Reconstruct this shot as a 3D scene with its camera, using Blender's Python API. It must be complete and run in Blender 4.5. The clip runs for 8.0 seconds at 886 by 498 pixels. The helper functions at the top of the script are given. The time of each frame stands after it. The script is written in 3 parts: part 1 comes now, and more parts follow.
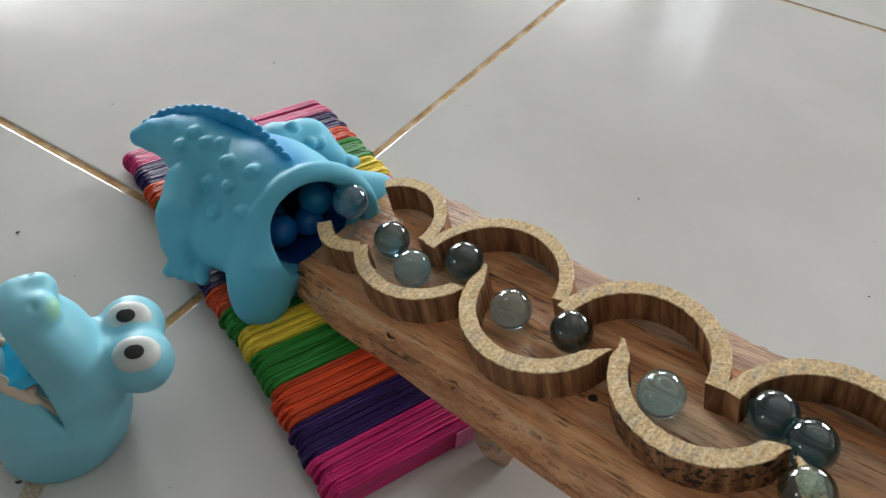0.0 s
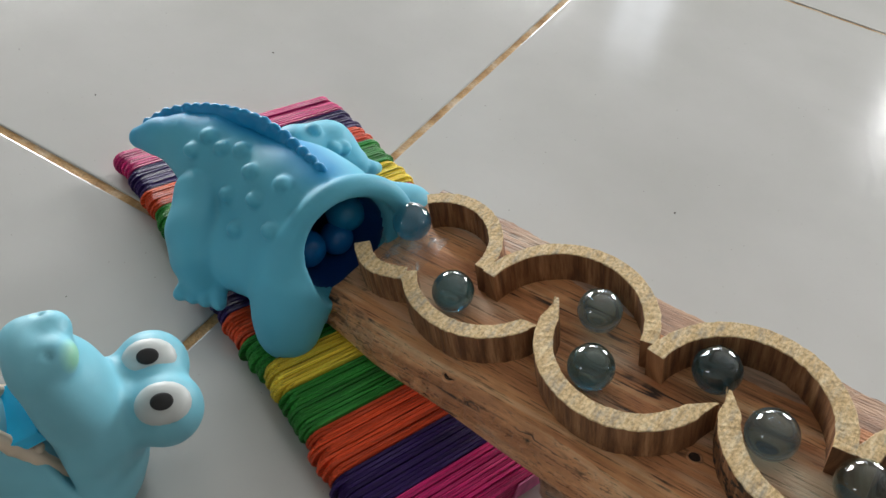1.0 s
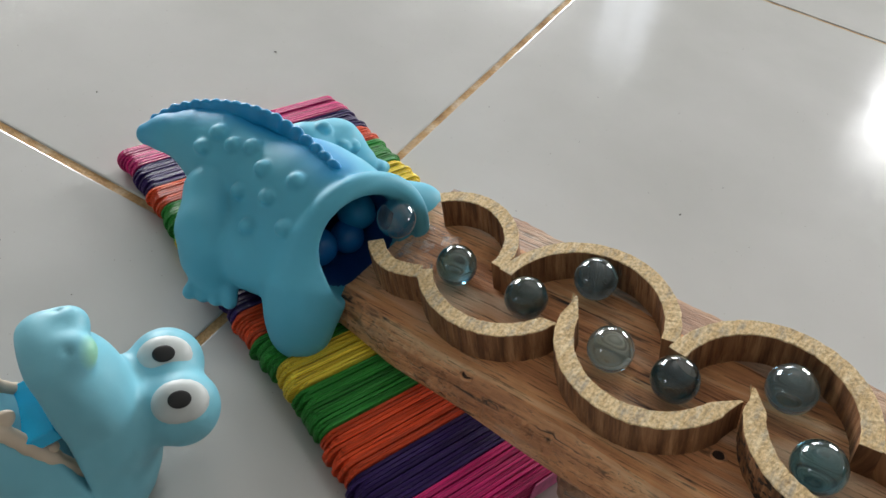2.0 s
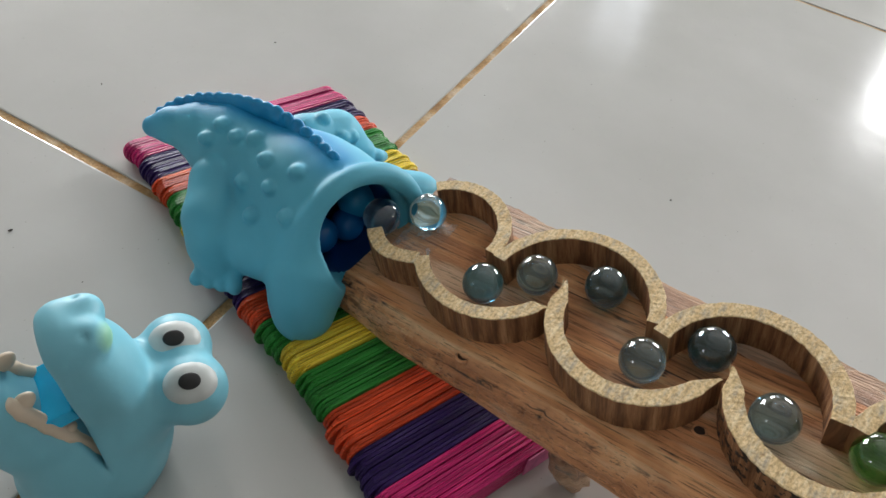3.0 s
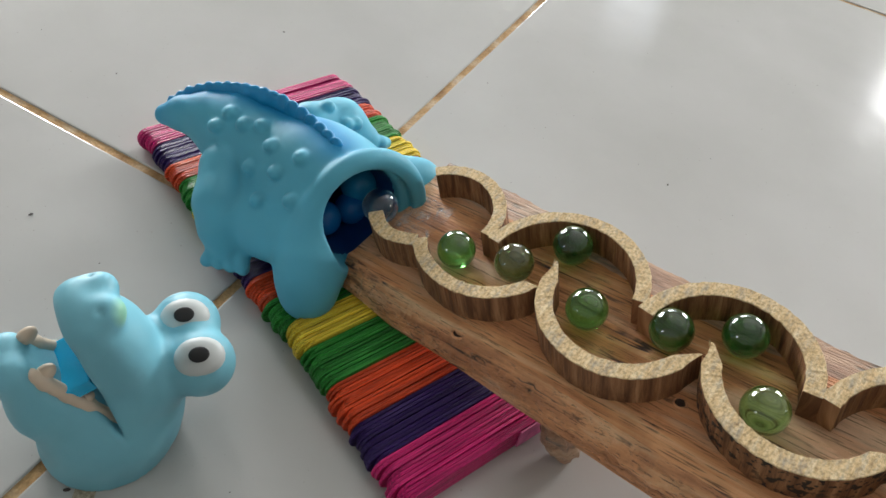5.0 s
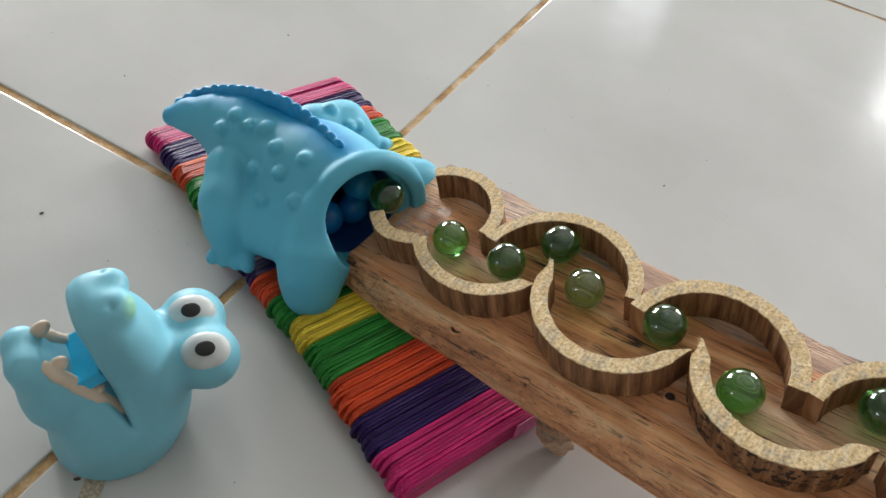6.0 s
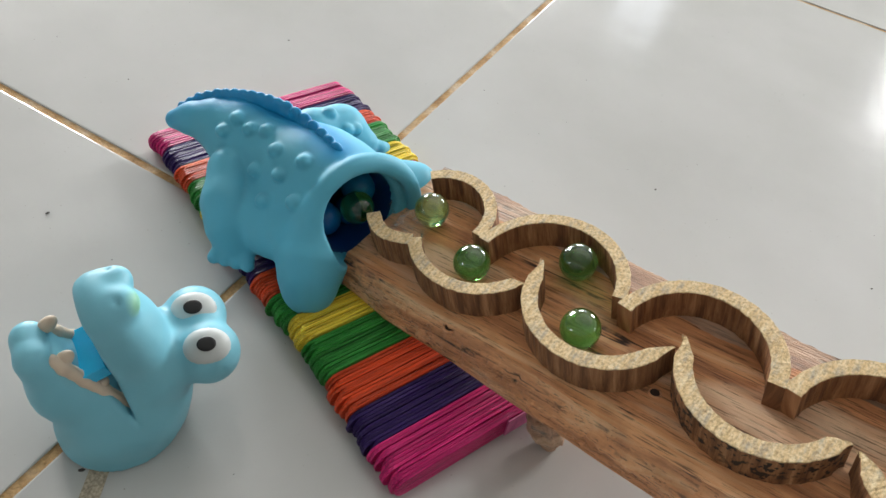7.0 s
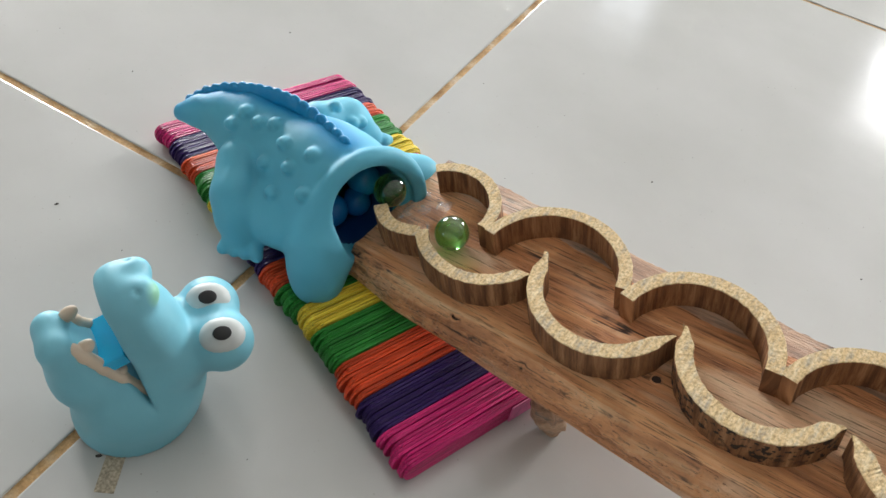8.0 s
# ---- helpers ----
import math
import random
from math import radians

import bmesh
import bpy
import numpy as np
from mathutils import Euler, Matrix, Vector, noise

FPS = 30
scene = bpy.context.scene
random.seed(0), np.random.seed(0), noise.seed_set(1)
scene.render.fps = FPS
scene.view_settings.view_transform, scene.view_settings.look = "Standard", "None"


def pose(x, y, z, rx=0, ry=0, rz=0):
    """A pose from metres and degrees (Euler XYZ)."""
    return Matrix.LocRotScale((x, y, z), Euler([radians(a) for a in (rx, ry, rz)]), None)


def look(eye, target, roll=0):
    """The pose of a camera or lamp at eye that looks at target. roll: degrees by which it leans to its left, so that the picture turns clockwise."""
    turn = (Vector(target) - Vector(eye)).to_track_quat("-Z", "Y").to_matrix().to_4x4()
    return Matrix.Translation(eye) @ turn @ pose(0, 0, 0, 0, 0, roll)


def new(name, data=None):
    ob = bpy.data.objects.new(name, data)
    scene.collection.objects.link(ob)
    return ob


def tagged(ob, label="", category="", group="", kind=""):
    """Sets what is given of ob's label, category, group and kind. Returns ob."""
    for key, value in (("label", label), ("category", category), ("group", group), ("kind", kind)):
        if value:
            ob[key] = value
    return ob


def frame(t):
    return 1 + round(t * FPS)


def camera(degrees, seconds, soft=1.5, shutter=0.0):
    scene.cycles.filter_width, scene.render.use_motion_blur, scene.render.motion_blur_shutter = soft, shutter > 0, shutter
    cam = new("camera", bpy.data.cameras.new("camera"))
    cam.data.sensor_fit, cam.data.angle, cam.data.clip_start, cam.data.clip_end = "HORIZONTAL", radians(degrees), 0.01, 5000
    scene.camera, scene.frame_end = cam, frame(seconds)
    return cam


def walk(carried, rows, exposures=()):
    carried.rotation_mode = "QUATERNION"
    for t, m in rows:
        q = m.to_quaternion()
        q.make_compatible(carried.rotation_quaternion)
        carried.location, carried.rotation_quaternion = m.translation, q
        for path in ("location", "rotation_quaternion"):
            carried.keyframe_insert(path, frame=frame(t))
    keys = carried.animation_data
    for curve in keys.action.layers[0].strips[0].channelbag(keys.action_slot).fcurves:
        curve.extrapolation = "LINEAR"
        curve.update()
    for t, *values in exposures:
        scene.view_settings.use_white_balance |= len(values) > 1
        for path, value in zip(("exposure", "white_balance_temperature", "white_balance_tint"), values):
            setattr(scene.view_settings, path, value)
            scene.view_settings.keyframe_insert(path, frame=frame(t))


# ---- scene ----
cam = camera(59.50, 8.0)
PATH = [
    (0, (0.2080, -0.1889, 0.2693), (0.1050, 0.0025, 0.0625), 5.61),
    (0.5, (0.1751, -0.1818, 0.2633), (0.0835, 0.0131, 0.0544), 8.13),
    (1, (0.1541, -0.1800, 0.2532), (0.0727, 0.0192, 0.0441), 10.65),
    (1.5, (0.1443, -0.1808, 0.2447), (0.0648, 0.0221, 0.0384), 11.42),
    (2.8, (0.1443, -0.1940, 0.2566), (0.0722, 0.0101, 0.0489), 12.82),
    (3, (0.1482, -0.1925, 0.2575), (0.0743, 0.0075, 0.0465), 11.88),
    (3.5, (0.1499, -0.1933, 0.2603), (0.0750, 0.0051, 0.0482), 11.66),
    (4, (0.1540, -0.1936, 0.2637), (0.0779, 0.0024, 0.0497), 11.27),
    (4.5, (0.1563, -0.1963, 0.2648), (0.0802, -0.0019, 0.0494), 11.07),
    (6, (0.1628, -0.2042, 0.2728), (0.0845, -0.0107, 0.0574), 10.77),
    (6.5, (0.1648, -0.2078, 0.2754), (0.0867, -0.0137, 0.0604), 10.94),
    (7, (0.1677, -0.2099, 0.2792), (0.0889, -0.0156, 0.0646), 11.02),
    (7.5, (0.1692, -0.2152, 0.2796), (0.0909, -0.0204, 0.0653), 11.10),
    (8, (0.1625, -0.2187, 0.2848), (0.0898, -0.0244, 0.0680), 12.24),
]
BRIGHT = 0.35                           # stops
walk(cam, [(t, look(eye, target, roll)) for t, eye, target, roll in PATH],
     [(0, BRIGHT - 0.08), (2, BRIGHT - 0.05), (4, BRIGHT - 0.02), (6.5, BRIGHT + 0.19), (8, BRIGHT + 0.28)])

# ---- world and light ----
world = bpy.data.worlds.new("world")
scene.world = world
world.use_nodes = True
wn = world.node_tree
sky = wn.nodes.new("ShaderNodeTexSky")
sky.sky_type, sky.sun_disc = "NISHITA", False
sky.sun_elevation, sky.sun_rotation = radians(48), radians(20)
wn.links.new(sky.outputs[0], wn.nodes["Background"].inputs[0])
wn.nodes["Background"].inputs[1].default_value = 0.12
ROOM = (-2.372, 2.8464, -2.372, 3.7952, 2.7)      # west, east, south, north, ceiling


def window_lamp(place, target, width, height, power):
    """Sky light in the opening of a window."""
    lamp = bpy.data.lights.new("window_light", "AREA")
    lamp.shape, lamp.size, lamp.size_y, lamp.energy, lamp.color = "RECTANGLE", width, height, power, (0.986, 0.988, 0.990)
    ob = new("window_light", lamp)
    ob.matrix_world = look(place, target)
    return ob


# windows: wall, centre along the wall, sill, width, height, lamp power
WINDOWS = [
    ("north", 1.34, 0.30, 1.3, 1.45, 100),
    ("north", -0.62, 0.40, 0.34, 1.55, 2.5),
    ("north", -1.55, 0.65, 1.2, 0.90, 44),
    ("west", 1.9, 0.25, 1.5, 0.80, 95),
    ("south", -1.75, 0.35, 0.7, 0.6, 6),
    ("east", 0.9, 0.45, 0.5, 0.7, 6),
]


# ---- materials ----
def mat(name):
    m = bpy.data.materials.new(name)
    m.use_nodes = True
    nt = m.node_tree
    return m, nt, nt.nodes["Principled BSDF"]


def node(nt, kind, **values):
    n = nt.nodes.new("ShaderNode" + kind)
    for key, value in values.items():
        n.inputs[key.replace("_", " ")].default_value = value
    return n


def coords(nt, scale=(1, 1, 1)):
    tc, mp = nt.nodes.new("ShaderNodeTexCoord"), nt.nodes.new("ShaderNodeMapping")
    mp.inputs["Scale"].default_value = scale
    nt.links.new(tc.outputs["Object"], mp.inputs[0])
    return mp.outputs[0]


def ramp(nt, fac, stops):
    r = nt.nodes.new("ShaderNodeValToRGB")
    while len(r.color_ramp.elements) < len(stops):
        r.color_ramp.elements.new(0.5)
    for e, (p, c) in zip(r.color_ramp.elements, stops):
        e.position, e.color = p, (*c, 1)
    nt.links.new(fac, r.inputs[0])
    return r.outputs[0]


def mix(nt, fac, a, b, kind="MIX"):
    m = nt.nodes.new("ShaderNodeMix")
    m.data_type, m.blend_type = "RGBA", kind
    for value, slot in ((fac, 0), (a, 6), (b, 7)):
        if isinstance(value, (int, float)):
            m.inputs[slot].default_value = value
        elif isinstance(value, tuple):
            m.inputs[slot].default_value = (*value, 1)
        else:
            nt.links.new(value, m.inputs[slot])
    return m.outputs[2]


def bump(nt, height, strength, distance, bsdf):
    b = nt.nodes.new("ShaderNodeBump")
    b.inputs["Strength"].default_value, b.inputs["Distance"].default_value = strength, distance
    nt.links.new(height, b.inputs["Height"])
    nt.links.new(b.outputs[0], bsdf.inputs["Normal"])
    return b


def tile_material():
    m, nt, bs = mat("white_glazed_tile")
    c = coords(nt)
    cloud = node(nt, "TexNoise", Scale=9.0, Detail=6.0)
    fine = node(nt, "TexNoise", Scale=260.0, Detail=3.0)
    wave = node(nt, "TexNoise", Scale=26.0, Detail=2.0)
    speck = node(nt, "TexNoise", Scale=620.0, Detail=1.0)
    for n in (cloud, fine, wave, speck):
        nt.links.new(c, n.inputs["Vector"])
    base = ramp(nt, cloud.outputs[0], [(0.3, (0.475, 0.475, 0.455)), (0.7, (0.545, 0.545, 0.53))])
    dirt = ramp(nt, speck.outputs[0], [(0.76, (1, 1, 1)), (0.80, (0.45, 0.40, 0.34))])
    nt.links.new(mix(nt, 0.5, base, dirt, "MULTIPLY"), bs.inputs["Base Color"])
    rough = ramp(nt, fine.outputs[0], [(0.3, (0.10, 0.10, 0.10)), (0.75, (0.20, 0.20, 0.20))])
    nt.links.new(rough, bs.inputs["Roughness"])
    bs.inputs["Specular IOR Level"].default_value = 0.5
    bump(nt, wave.outputs[0], 0.12, 0.002, bs)
    return m


def grout_material():
    m, nt, bs = mat("stained_brown_grout")
    c = coords(nt)
    a, b = node(nt, "TexNoise", Scale=55.0, Detail=8.0), node(nt, "TexNoise", Scale=700.0, Detail=4.0)
    nt.links.new(c, a.inputs["Vector"]), nt.links.new(c, b.inputs["Vector"])
    col = ramp(nt, a.outputs[0], [(0.25, (0.26, 0.13, 0.05)), (0.48, (0.50, 0.31, 0.135)), (0.72, (0.66, 0.56, 0.42))])
    nt.links.new(mix(nt, 0.5, col, b.outputs[0], "OVERLAY"), bs.inputs["Base Color"])
    bs.inputs["Roughness"].default_value = 0.85
    bump(nt, b.outputs[0], 0.6, 0.001, bs)
    return m


def plank_material(name="teak_plank", lift=1.0, short=1.0, crack_width=0.013, pale=0.75, grey=0.0):
    """Old teak slab: brown bands along the grain, bleached patches, drying cracks and small knots."""
    m, nt, bs = mat(name)
    noises = []
    for along, scale, detail, bend in (((7 * short, 120, 120), 1.0, 7.0, 0.7), ((60 * short, 1300, 1300), 1.0, 4.0, 0.0), ((4.5 * short, 105, 105), 1.0, 3.0, 0.25),
                                       ((1, 1, 1), 30.0, 4.0, 0.3), ((0.6, 1, 1), 120.0, 3.0, 0.0), ((12, 45, 45), 1.0, 3.0, 0.4)):
        n = node(nt, "TexNoise", Scale=scale, Detail=detail, Roughness=0.64, Distortion=bend)
        nt.links.new(coords(nt, along), n.inputs["Vector"])
        noises.append(n.outputs[0])
    band, fibre, crack, patch, knot, bleach = noises
    tones = [(0.30, (0.205, 0.082, 0.033)), (0.42, (0.505, 0.222, 0.094)), (0.54, (0.685, 0.335, 0.150)), (0.68, (0.80, 0.53, 0.30))]
    col = ramp(nt, band, [(p, tuple(min(0.82, v * lift) for v in c)) for p, c in tones])
    col = mix(nt, ramp(nt, bleach, [(0.50, (0, 0, 0)), (0.66, (pale, pale, pale))]), col, (0.80, 0.62, 0.44))
    col = mix(nt, 0.85, col, ramp(nt, fibre, [(0.36, (0.30, 0.21, 0.15)), (0.44, (1.05, 1.03, 1.0))]), "MULTIPLY")
    col = mix(nt, 0.9, col, ramp(nt, patch, [(0.32, (0.70, 0.62, 0.55)), (0.50, (1.08, 1.05, 1.02))]), "MULTIPLY")
    line = ramp(nt, crack, [(0.5 - crack_width, (0, 0, 0)), (0.494, (1, 1, 1)), (0.506, (1, 1, 1)), (0.5 + crack_width, (0, 0, 0))])
    line = mix(nt, 1.0, line, ramp(nt, patch, [(0.42, (1, 1, 1)), (0.52, (0, 0, 0))]), "MULTIPLY")
    col = mix(nt, line, col, (0.035, 0.016, 0.009))
    col = mix(nt, grey, col, mix(nt, 1.0, (0.62, 0.54, 0.44), ramp(nt, band, [(0.32, (0.35, 0.33, 0.31)), (0.62, (1, 1, 1))]), "MULTIPLY"))
    dots = ramp(nt, knot, [(0.72, (0, 0, 0)), (0.76, (0.85, 0.85, 0.85))])
    nt.links.new(mix(nt, dots, col, (0.05, 0.022, 0.012)), bs.inputs["Base Color"])
    nt.links.new(ramp(nt, patch, [(0.3, (0.36, 0.36, 0.36)), (0.7, (0.60, 0.60, 0.60))]), bs.inputs["Roughness"])
    bump(nt, mix(nt, line, fibre, (0, 0, 0)), 0.8, 0.0012, bs)
    return m


def around(nt, turn, out, up):
    """Coordinates round the object's z axis: angle, radius and height, each scaled."""
    tc, sep, com = nt.nodes.new("ShaderNodeTexCoord"), nt.nodes.new("ShaderNodeSeparateXYZ"), nt.nodes.new("ShaderNodeCombineXYZ")
    nt.links.new(tc.outputs["Object"], sep.inputs[0])
    ang, rad = nt.nodes.new("ShaderNodeMath"), nt.nodes.new("ShaderNodeVectorMath")
    ang.operation, rad.operation = "ARCTAN2", "LENGTH"
    nt.links.new(sep.outputs[1], ang.inputs[0]), nt.links.new(sep.outputs[0], ang.inputs[1])
    nt.links.new(tc.outputs["Object"], rad.inputs[0])
    for value, k, slot in ((ang.outputs[0], turn, 0), (rad.outputs["Value"], out, 1), (sep.outputs[2], up, 2)):
        mul = nt.nodes.new("ShaderNodeMath")
        mul.operation = "MULTIPLY"
        mul.inputs[1].default_value = k
        nt.links.new(value, mul.inputs[0]), nt.links.new(mul.outputs[0], com.inputs[slot])
    return com.outputs[0]


def end_grain_material():
    """Pale saw-cut top of the ring walls: fine parallel saw marks, yellow wood and grey grime."""
    m, nt, bs = mat("pale_sawn_wood")
    a = node(nt, "TexNoise", Scale=210.0, Detail=7.0, Roughness=0.7)
    b = node(nt, "TexNoise", Scale=1.0, Detail=5.0, Roughness=0.7, Distortion=0.6)
    g = node(nt, "TexNoise", Scale=1.0, Detail=6.0, Roughness=0.7)
    f = node(nt, "TexNoise", Scale=900.0, Detail=3.0)
    nt.links.new(coords(nt, (2.4, 0.7, 1)), a.inputs["Vector"]), nt.links.new(coords(nt, (1500, 420, 300)), b.inputs["Vector"])
    nt.links.new(coords(nt, (260, 90, 60)), g.inputs["Vector"]), nt.links.new(coords(nt), f.inputs["Vector"])
    col = ramp(nt, a.outputs[0], [(0.30, (0.54, 0.36, 0.165)), (0.48, (0.75, 0.56, 0.30)), (0.68, (0.85, 0.71, 0.46))])
    saw = ramp(nt, b.outputs[0], [(0.38, (0.40, 0.31, 0.22)), (0.50, (1, 1, 1))])
    col = mix(nt, 0.32, col, saw, "MULTIPLY")
    grime = ramp(nt, g.outputs[0], [(0.50, (0, 0, 0)), (0.66, (0.75, 0.75, 0.75))])
    col = mix(nt, grime, col, (0.36, 0.33, 0.28))
    fib = ramp(nt, f.outputs[0], [(0.34, (0.60, 0.55, 0.50)), (0.55, (1.05, 1.05, 1.05))])
    nt.links.new(mix(nt, 0.8, col, fib, "MULTIPLY"), bs.inputs["Base Color"])
    bs.inputs["Roughness"].default_value = 0.8
    bump(nt, b.outputs[0], 0.7, 0.0006, bs)
    return m


def ring_side_material(name="teak_ring_side", mould=0.66):
    """Curved sides of the rings: dark teak with upright fibre streaks and black specks where mould exceeds a level."""
    m, nt, bs = mat(name)
    a = node(nt, "TexNoise", Scale=1.0, Detail=7.0, Roughness=0.65)
    b = node(nt, "TexNoise", Scale=1.0, Detail=4.0, Roughness=0.7)
    k = node(nt, "TexNoise", Scale=420.0, Detail=3.0)
    z = node(nt, "TexNoise", Scale=26.0, Detail=3.0)
    nt.links.new(around(nt, 9, 120, 12), a.inputs["Vector"]), nt.links.new(around(nt, 46, 300, 18), b.inputs["Vector"])
    nt.links.new(coords(nt), k.inputs["Vector"]), nt.links.new(coords(nt), z.inputs["Vector"])
    col = ramp(nt, a.outputs[0], [(0.30, (0.060, 0.026, 0.012)), (0.44, (0.185, 0.084, 0.036)), (0.56, (0.33, 0.165, 0.075)), (0.70, (0.50, 0.30, 0.155))])
    fib = ramp(nt, b.outputs[0], [(0.32, (0.42, 0.34, 0.28)), (0.46, (1.05, 1.02, 1.0))])
    col = mix(nt, 0.75, col, fib, "MULTIPLY")
    spots = mix(nt, 1.0, ramp(nt, k.outputs[0], [(0.52, (0, 0, 0)), (0.58, (1, 1, 1))]), ramp(nt, z.outputs[0], [(mould, (0, 0, 0)), (mould + 0.06, (1, 1, 1))]), "MULTIPLY")
    nt.links.new(mix(nt, spots, col, (0.012, 0.010, 0.009)), bs.inputs["Base Color"])
    bs.inputs["Roughness"].default_value = 0.6
    bump(nt, b.outputs[0], 0.6, 0.0007, bs)
    return m


def stick_material(name, colour):
    """Dyed craft stick: streaky dye on birch, slightly glossy."""
    m, nt, bs = mat(name)
    info = nt.nodes.new("ShaderNodeObjectInfo")
    c = coords(nt, (40, 2600, 2600))
    add = nt.nodes.new("ShaderNodeVectorMath")
    scl = nt.nodes.new("ShaderNodeVectorMath")
    scl.operation = "SCALE"
    scl.inputs[0].default_value = (31.0, 17.0, 9.0)
    nt.links.new(info.outputs["Random"], scl.inputs["Scale"])
    nt.links.new(c, add.inputs[0]), nt.links.new(scl.outputs[0], add.inputs[1])
    n = node(nt, "TexNoise", Scale=1.0, Detail=5.0, Roughness=0.65)
    nt.links.new(add.outputs[0], n.inputs["Vector"])
    dark = tuple(v * 0.24 for v in colour)
    pale = tuple(min(0.95, v * 1.35 + 0.05) for v in colour)
    col = ramp(nt, n.outputs[0], [(0.36, dark), (0.50, colour), (0.68, pale)])
    shade = ramp(nt, info.outputs["Random"], [(0.0, (0.75, 0.75, 0.75)), (1.0, (1.25, 1.25, 1.25))])
    nt.links.new(mix(nt, 1.0, col, shade, "MULTIPLY"), bs.inputs["Base Color"])
    bs.inputs["Roughness"].default_value = 0.36
    bs.inputs["Specular IOR Level"].default_value = 0.20
    bump(nt, n.outputs[0], 0.9, 0.0006, bs)
    return m


def rubber_material(name, colour, deep, sprayed=False, rough=0.48, spot=None):
    """Soft vinyl, sprayed a deeper blue along the crest."""
    m, nt, bs = mat(name)
    n = node(nt, "TexNoise", Scale=26.0, Detail=4.0)
    d = node(nt, "TexNoise", Scale=900.0, Detail=2.0)
    nt.links.new(coords(nt), n.inputs["Vector"]), nt.links.new(coords(nt), d.inputs["Vector"])
    col = ramp(nt, n.outputs[0], [(0.3, tuple(v * 0.9 for v in colour)), (0.7, tuple(min(1, v * 1.06) for v in colour))])
    if sprayed:
        at = nt.nodes.new("ShaderNodeAttribute")
        at.attribute_name = "spray"
        col = mix(nt, at.outputs["Fac"], col, deep)
    if spot:
        centre, radius, tint = spot
        tc, far = nt.nodes.new("ShaderNodeTexCoord"), nt.nodes.new("ShaderNodeVectorMath")
        far.operation = "DISTANCE"
        nt.links.new(tc.outputs["Object"], far.inputs[0])
        far.inputs[1].default_value = centre
        rng = node(nt, "MapRange", From_Min=radius * 0.45, From_Max=radius, To_Min=0.75, To_Max=0.0)
        nt.links.new(far.outputs["Value"], rng.inputs["Value"])
        col = mix(nt, rng.outputs[0], col, tint)
    nt.links.new(col, bs.inputs["Base Color"])
    bs.inputs["Roughness"].default_value = rough
    bs.inputs["Specular IOR Level"].default_value = 0.4
    bs.inputs["Subsurface Weight"].default_value = 0.12
    bs.inputs["Subsurface Radius"].default_value = (0.4, 0.8, 1.0)
    bs.inputs["Subsurface Scale"].default_value = 0.002
    bump(nt, d.outputs[0], 0.04, 0.0004, bs)
    return m


def plain_material(name, colour, rough=0.5, scale=60.0, spread=0.12):
    m, nt, bs = mat(name)
    n = node(nt, "TexNoise", Scale=scale, Detail=5.0)
    nt.links.new(coords(nt), n.inputs["Vector"])
    col = ramp(nt, n.outputs[0], [(0.3, tuple(v * (1 - spread) for v in colour)), (0.7, tuple(min(1, v * (1 + spread)) for v in colour))])
    nt.links.new(col, bs.inputs["Base Color"])
    bs.inputs["Roughness"].default_value = rough
    return m


def glass_material(name, colour, rough=0.05):
    """Moulded marble glass, a little hazy inside under a clear skin."""
    m, nt, bs = mat(name)
    bs.inputs["Transmission Weight"].default_value = 1.0
    bs.inputs["IOR"].default_value = 1.5
    bs.inputs["Roughness"].default_value = rough
    bs.inputs["Coat Weight"].default_value = 1.0
    bs.inputs["Coat Roughness"].default_value = 0.0
    bs.inputs["Base Color"].default_value = (*colour, 1)
    return m


def film_material():
    """Clear sticky tape: see-through, with milky creases."""
    m, nt, bs = mat("clear_plastic_film")
    n = node(nt, "TexNoise", Scale=170.0, Detail=5.0, Distortion=1.2)
    nt.links.new(coords(nt), n.inputs["Vector"])
    nt.links.new(ramp(nt, n.outputs[0], [(0.50, (0.04, 0.04, 0.04)), (0.74, (0.42, 0.42, 0.42))]), bs.inputs["Alpha"])
    bs.inputs["Base Color"].default_value = (0.80, 0.79, 0.76, 1)
    bs.inputs["Roughness"].default_value = 0.12
    bump(nt, n.outputs[0], 0.5, 0.0006, bs)
    return m


TILE, GROUT = tile_material(), grout_material()
PLANK = plank_material()
RING_SIDE = ring_side_material()
RING_MOULDY = ring_side_material("mouldy_teak_ring_side", 0.40)
RING_TOP = end_grain_material()
BARK = plank_material("torn_teak_edge", 1.06, 1.8, 0.030, 0.65, 0.10)
WEATHERED = plank_material("weathered_teak", 1.0, 1.4, 0.026, 0.6, 0.55)
BRANCH = plank_material("grey_branch_wood", 0.72, 4.0, 0.040, 0.35, 0.4)
STICKS = {
    "pink": stick_material("pink_dyed_stick", (0.62, 0.018, 0.17)),
    "purple": stick_material("purple_dyed_stick", (0.026, 0.006, 0.095)),
    "orange": stick_material("orange_dyed_stick", (0.76, 0.075, 0.018)),
    "green": stick_material("green_dyed_stick", (0.024, 0.24, 0.030)),
    "yellow": stick_material("yellow_dyed_stick", (0.92, 0.64, 0.050)),
}
SKIN_BODY = rubber_material("light_blue_vinyl", (0.10, 0.43, 0.58), (0.004, 0.265, 0.55), True, 0.55)
SKIN_HEAD = rubber_material("pale_blue_vinyl", (0.19, 0.50, 0.61), (0.02, 0.26, 0.5), spot=((0.0135, 0.0075, 0.0735), 0.0060, (0.30, 0.62, 0.38)))
SKIN_CREST = rubber_material("deep_blue_sprayed_vinyl", (0.008, 0.28, 0.57), (0.02, 0.26, 0.48), rough=0.42)
# glow of a leg pocket through the vinyl, put into a ball's colour
LIT_LEG_POCKET = plain_material("lit_leg_pocket_blue", (0.015, 0.28, 0.54), 0.25)
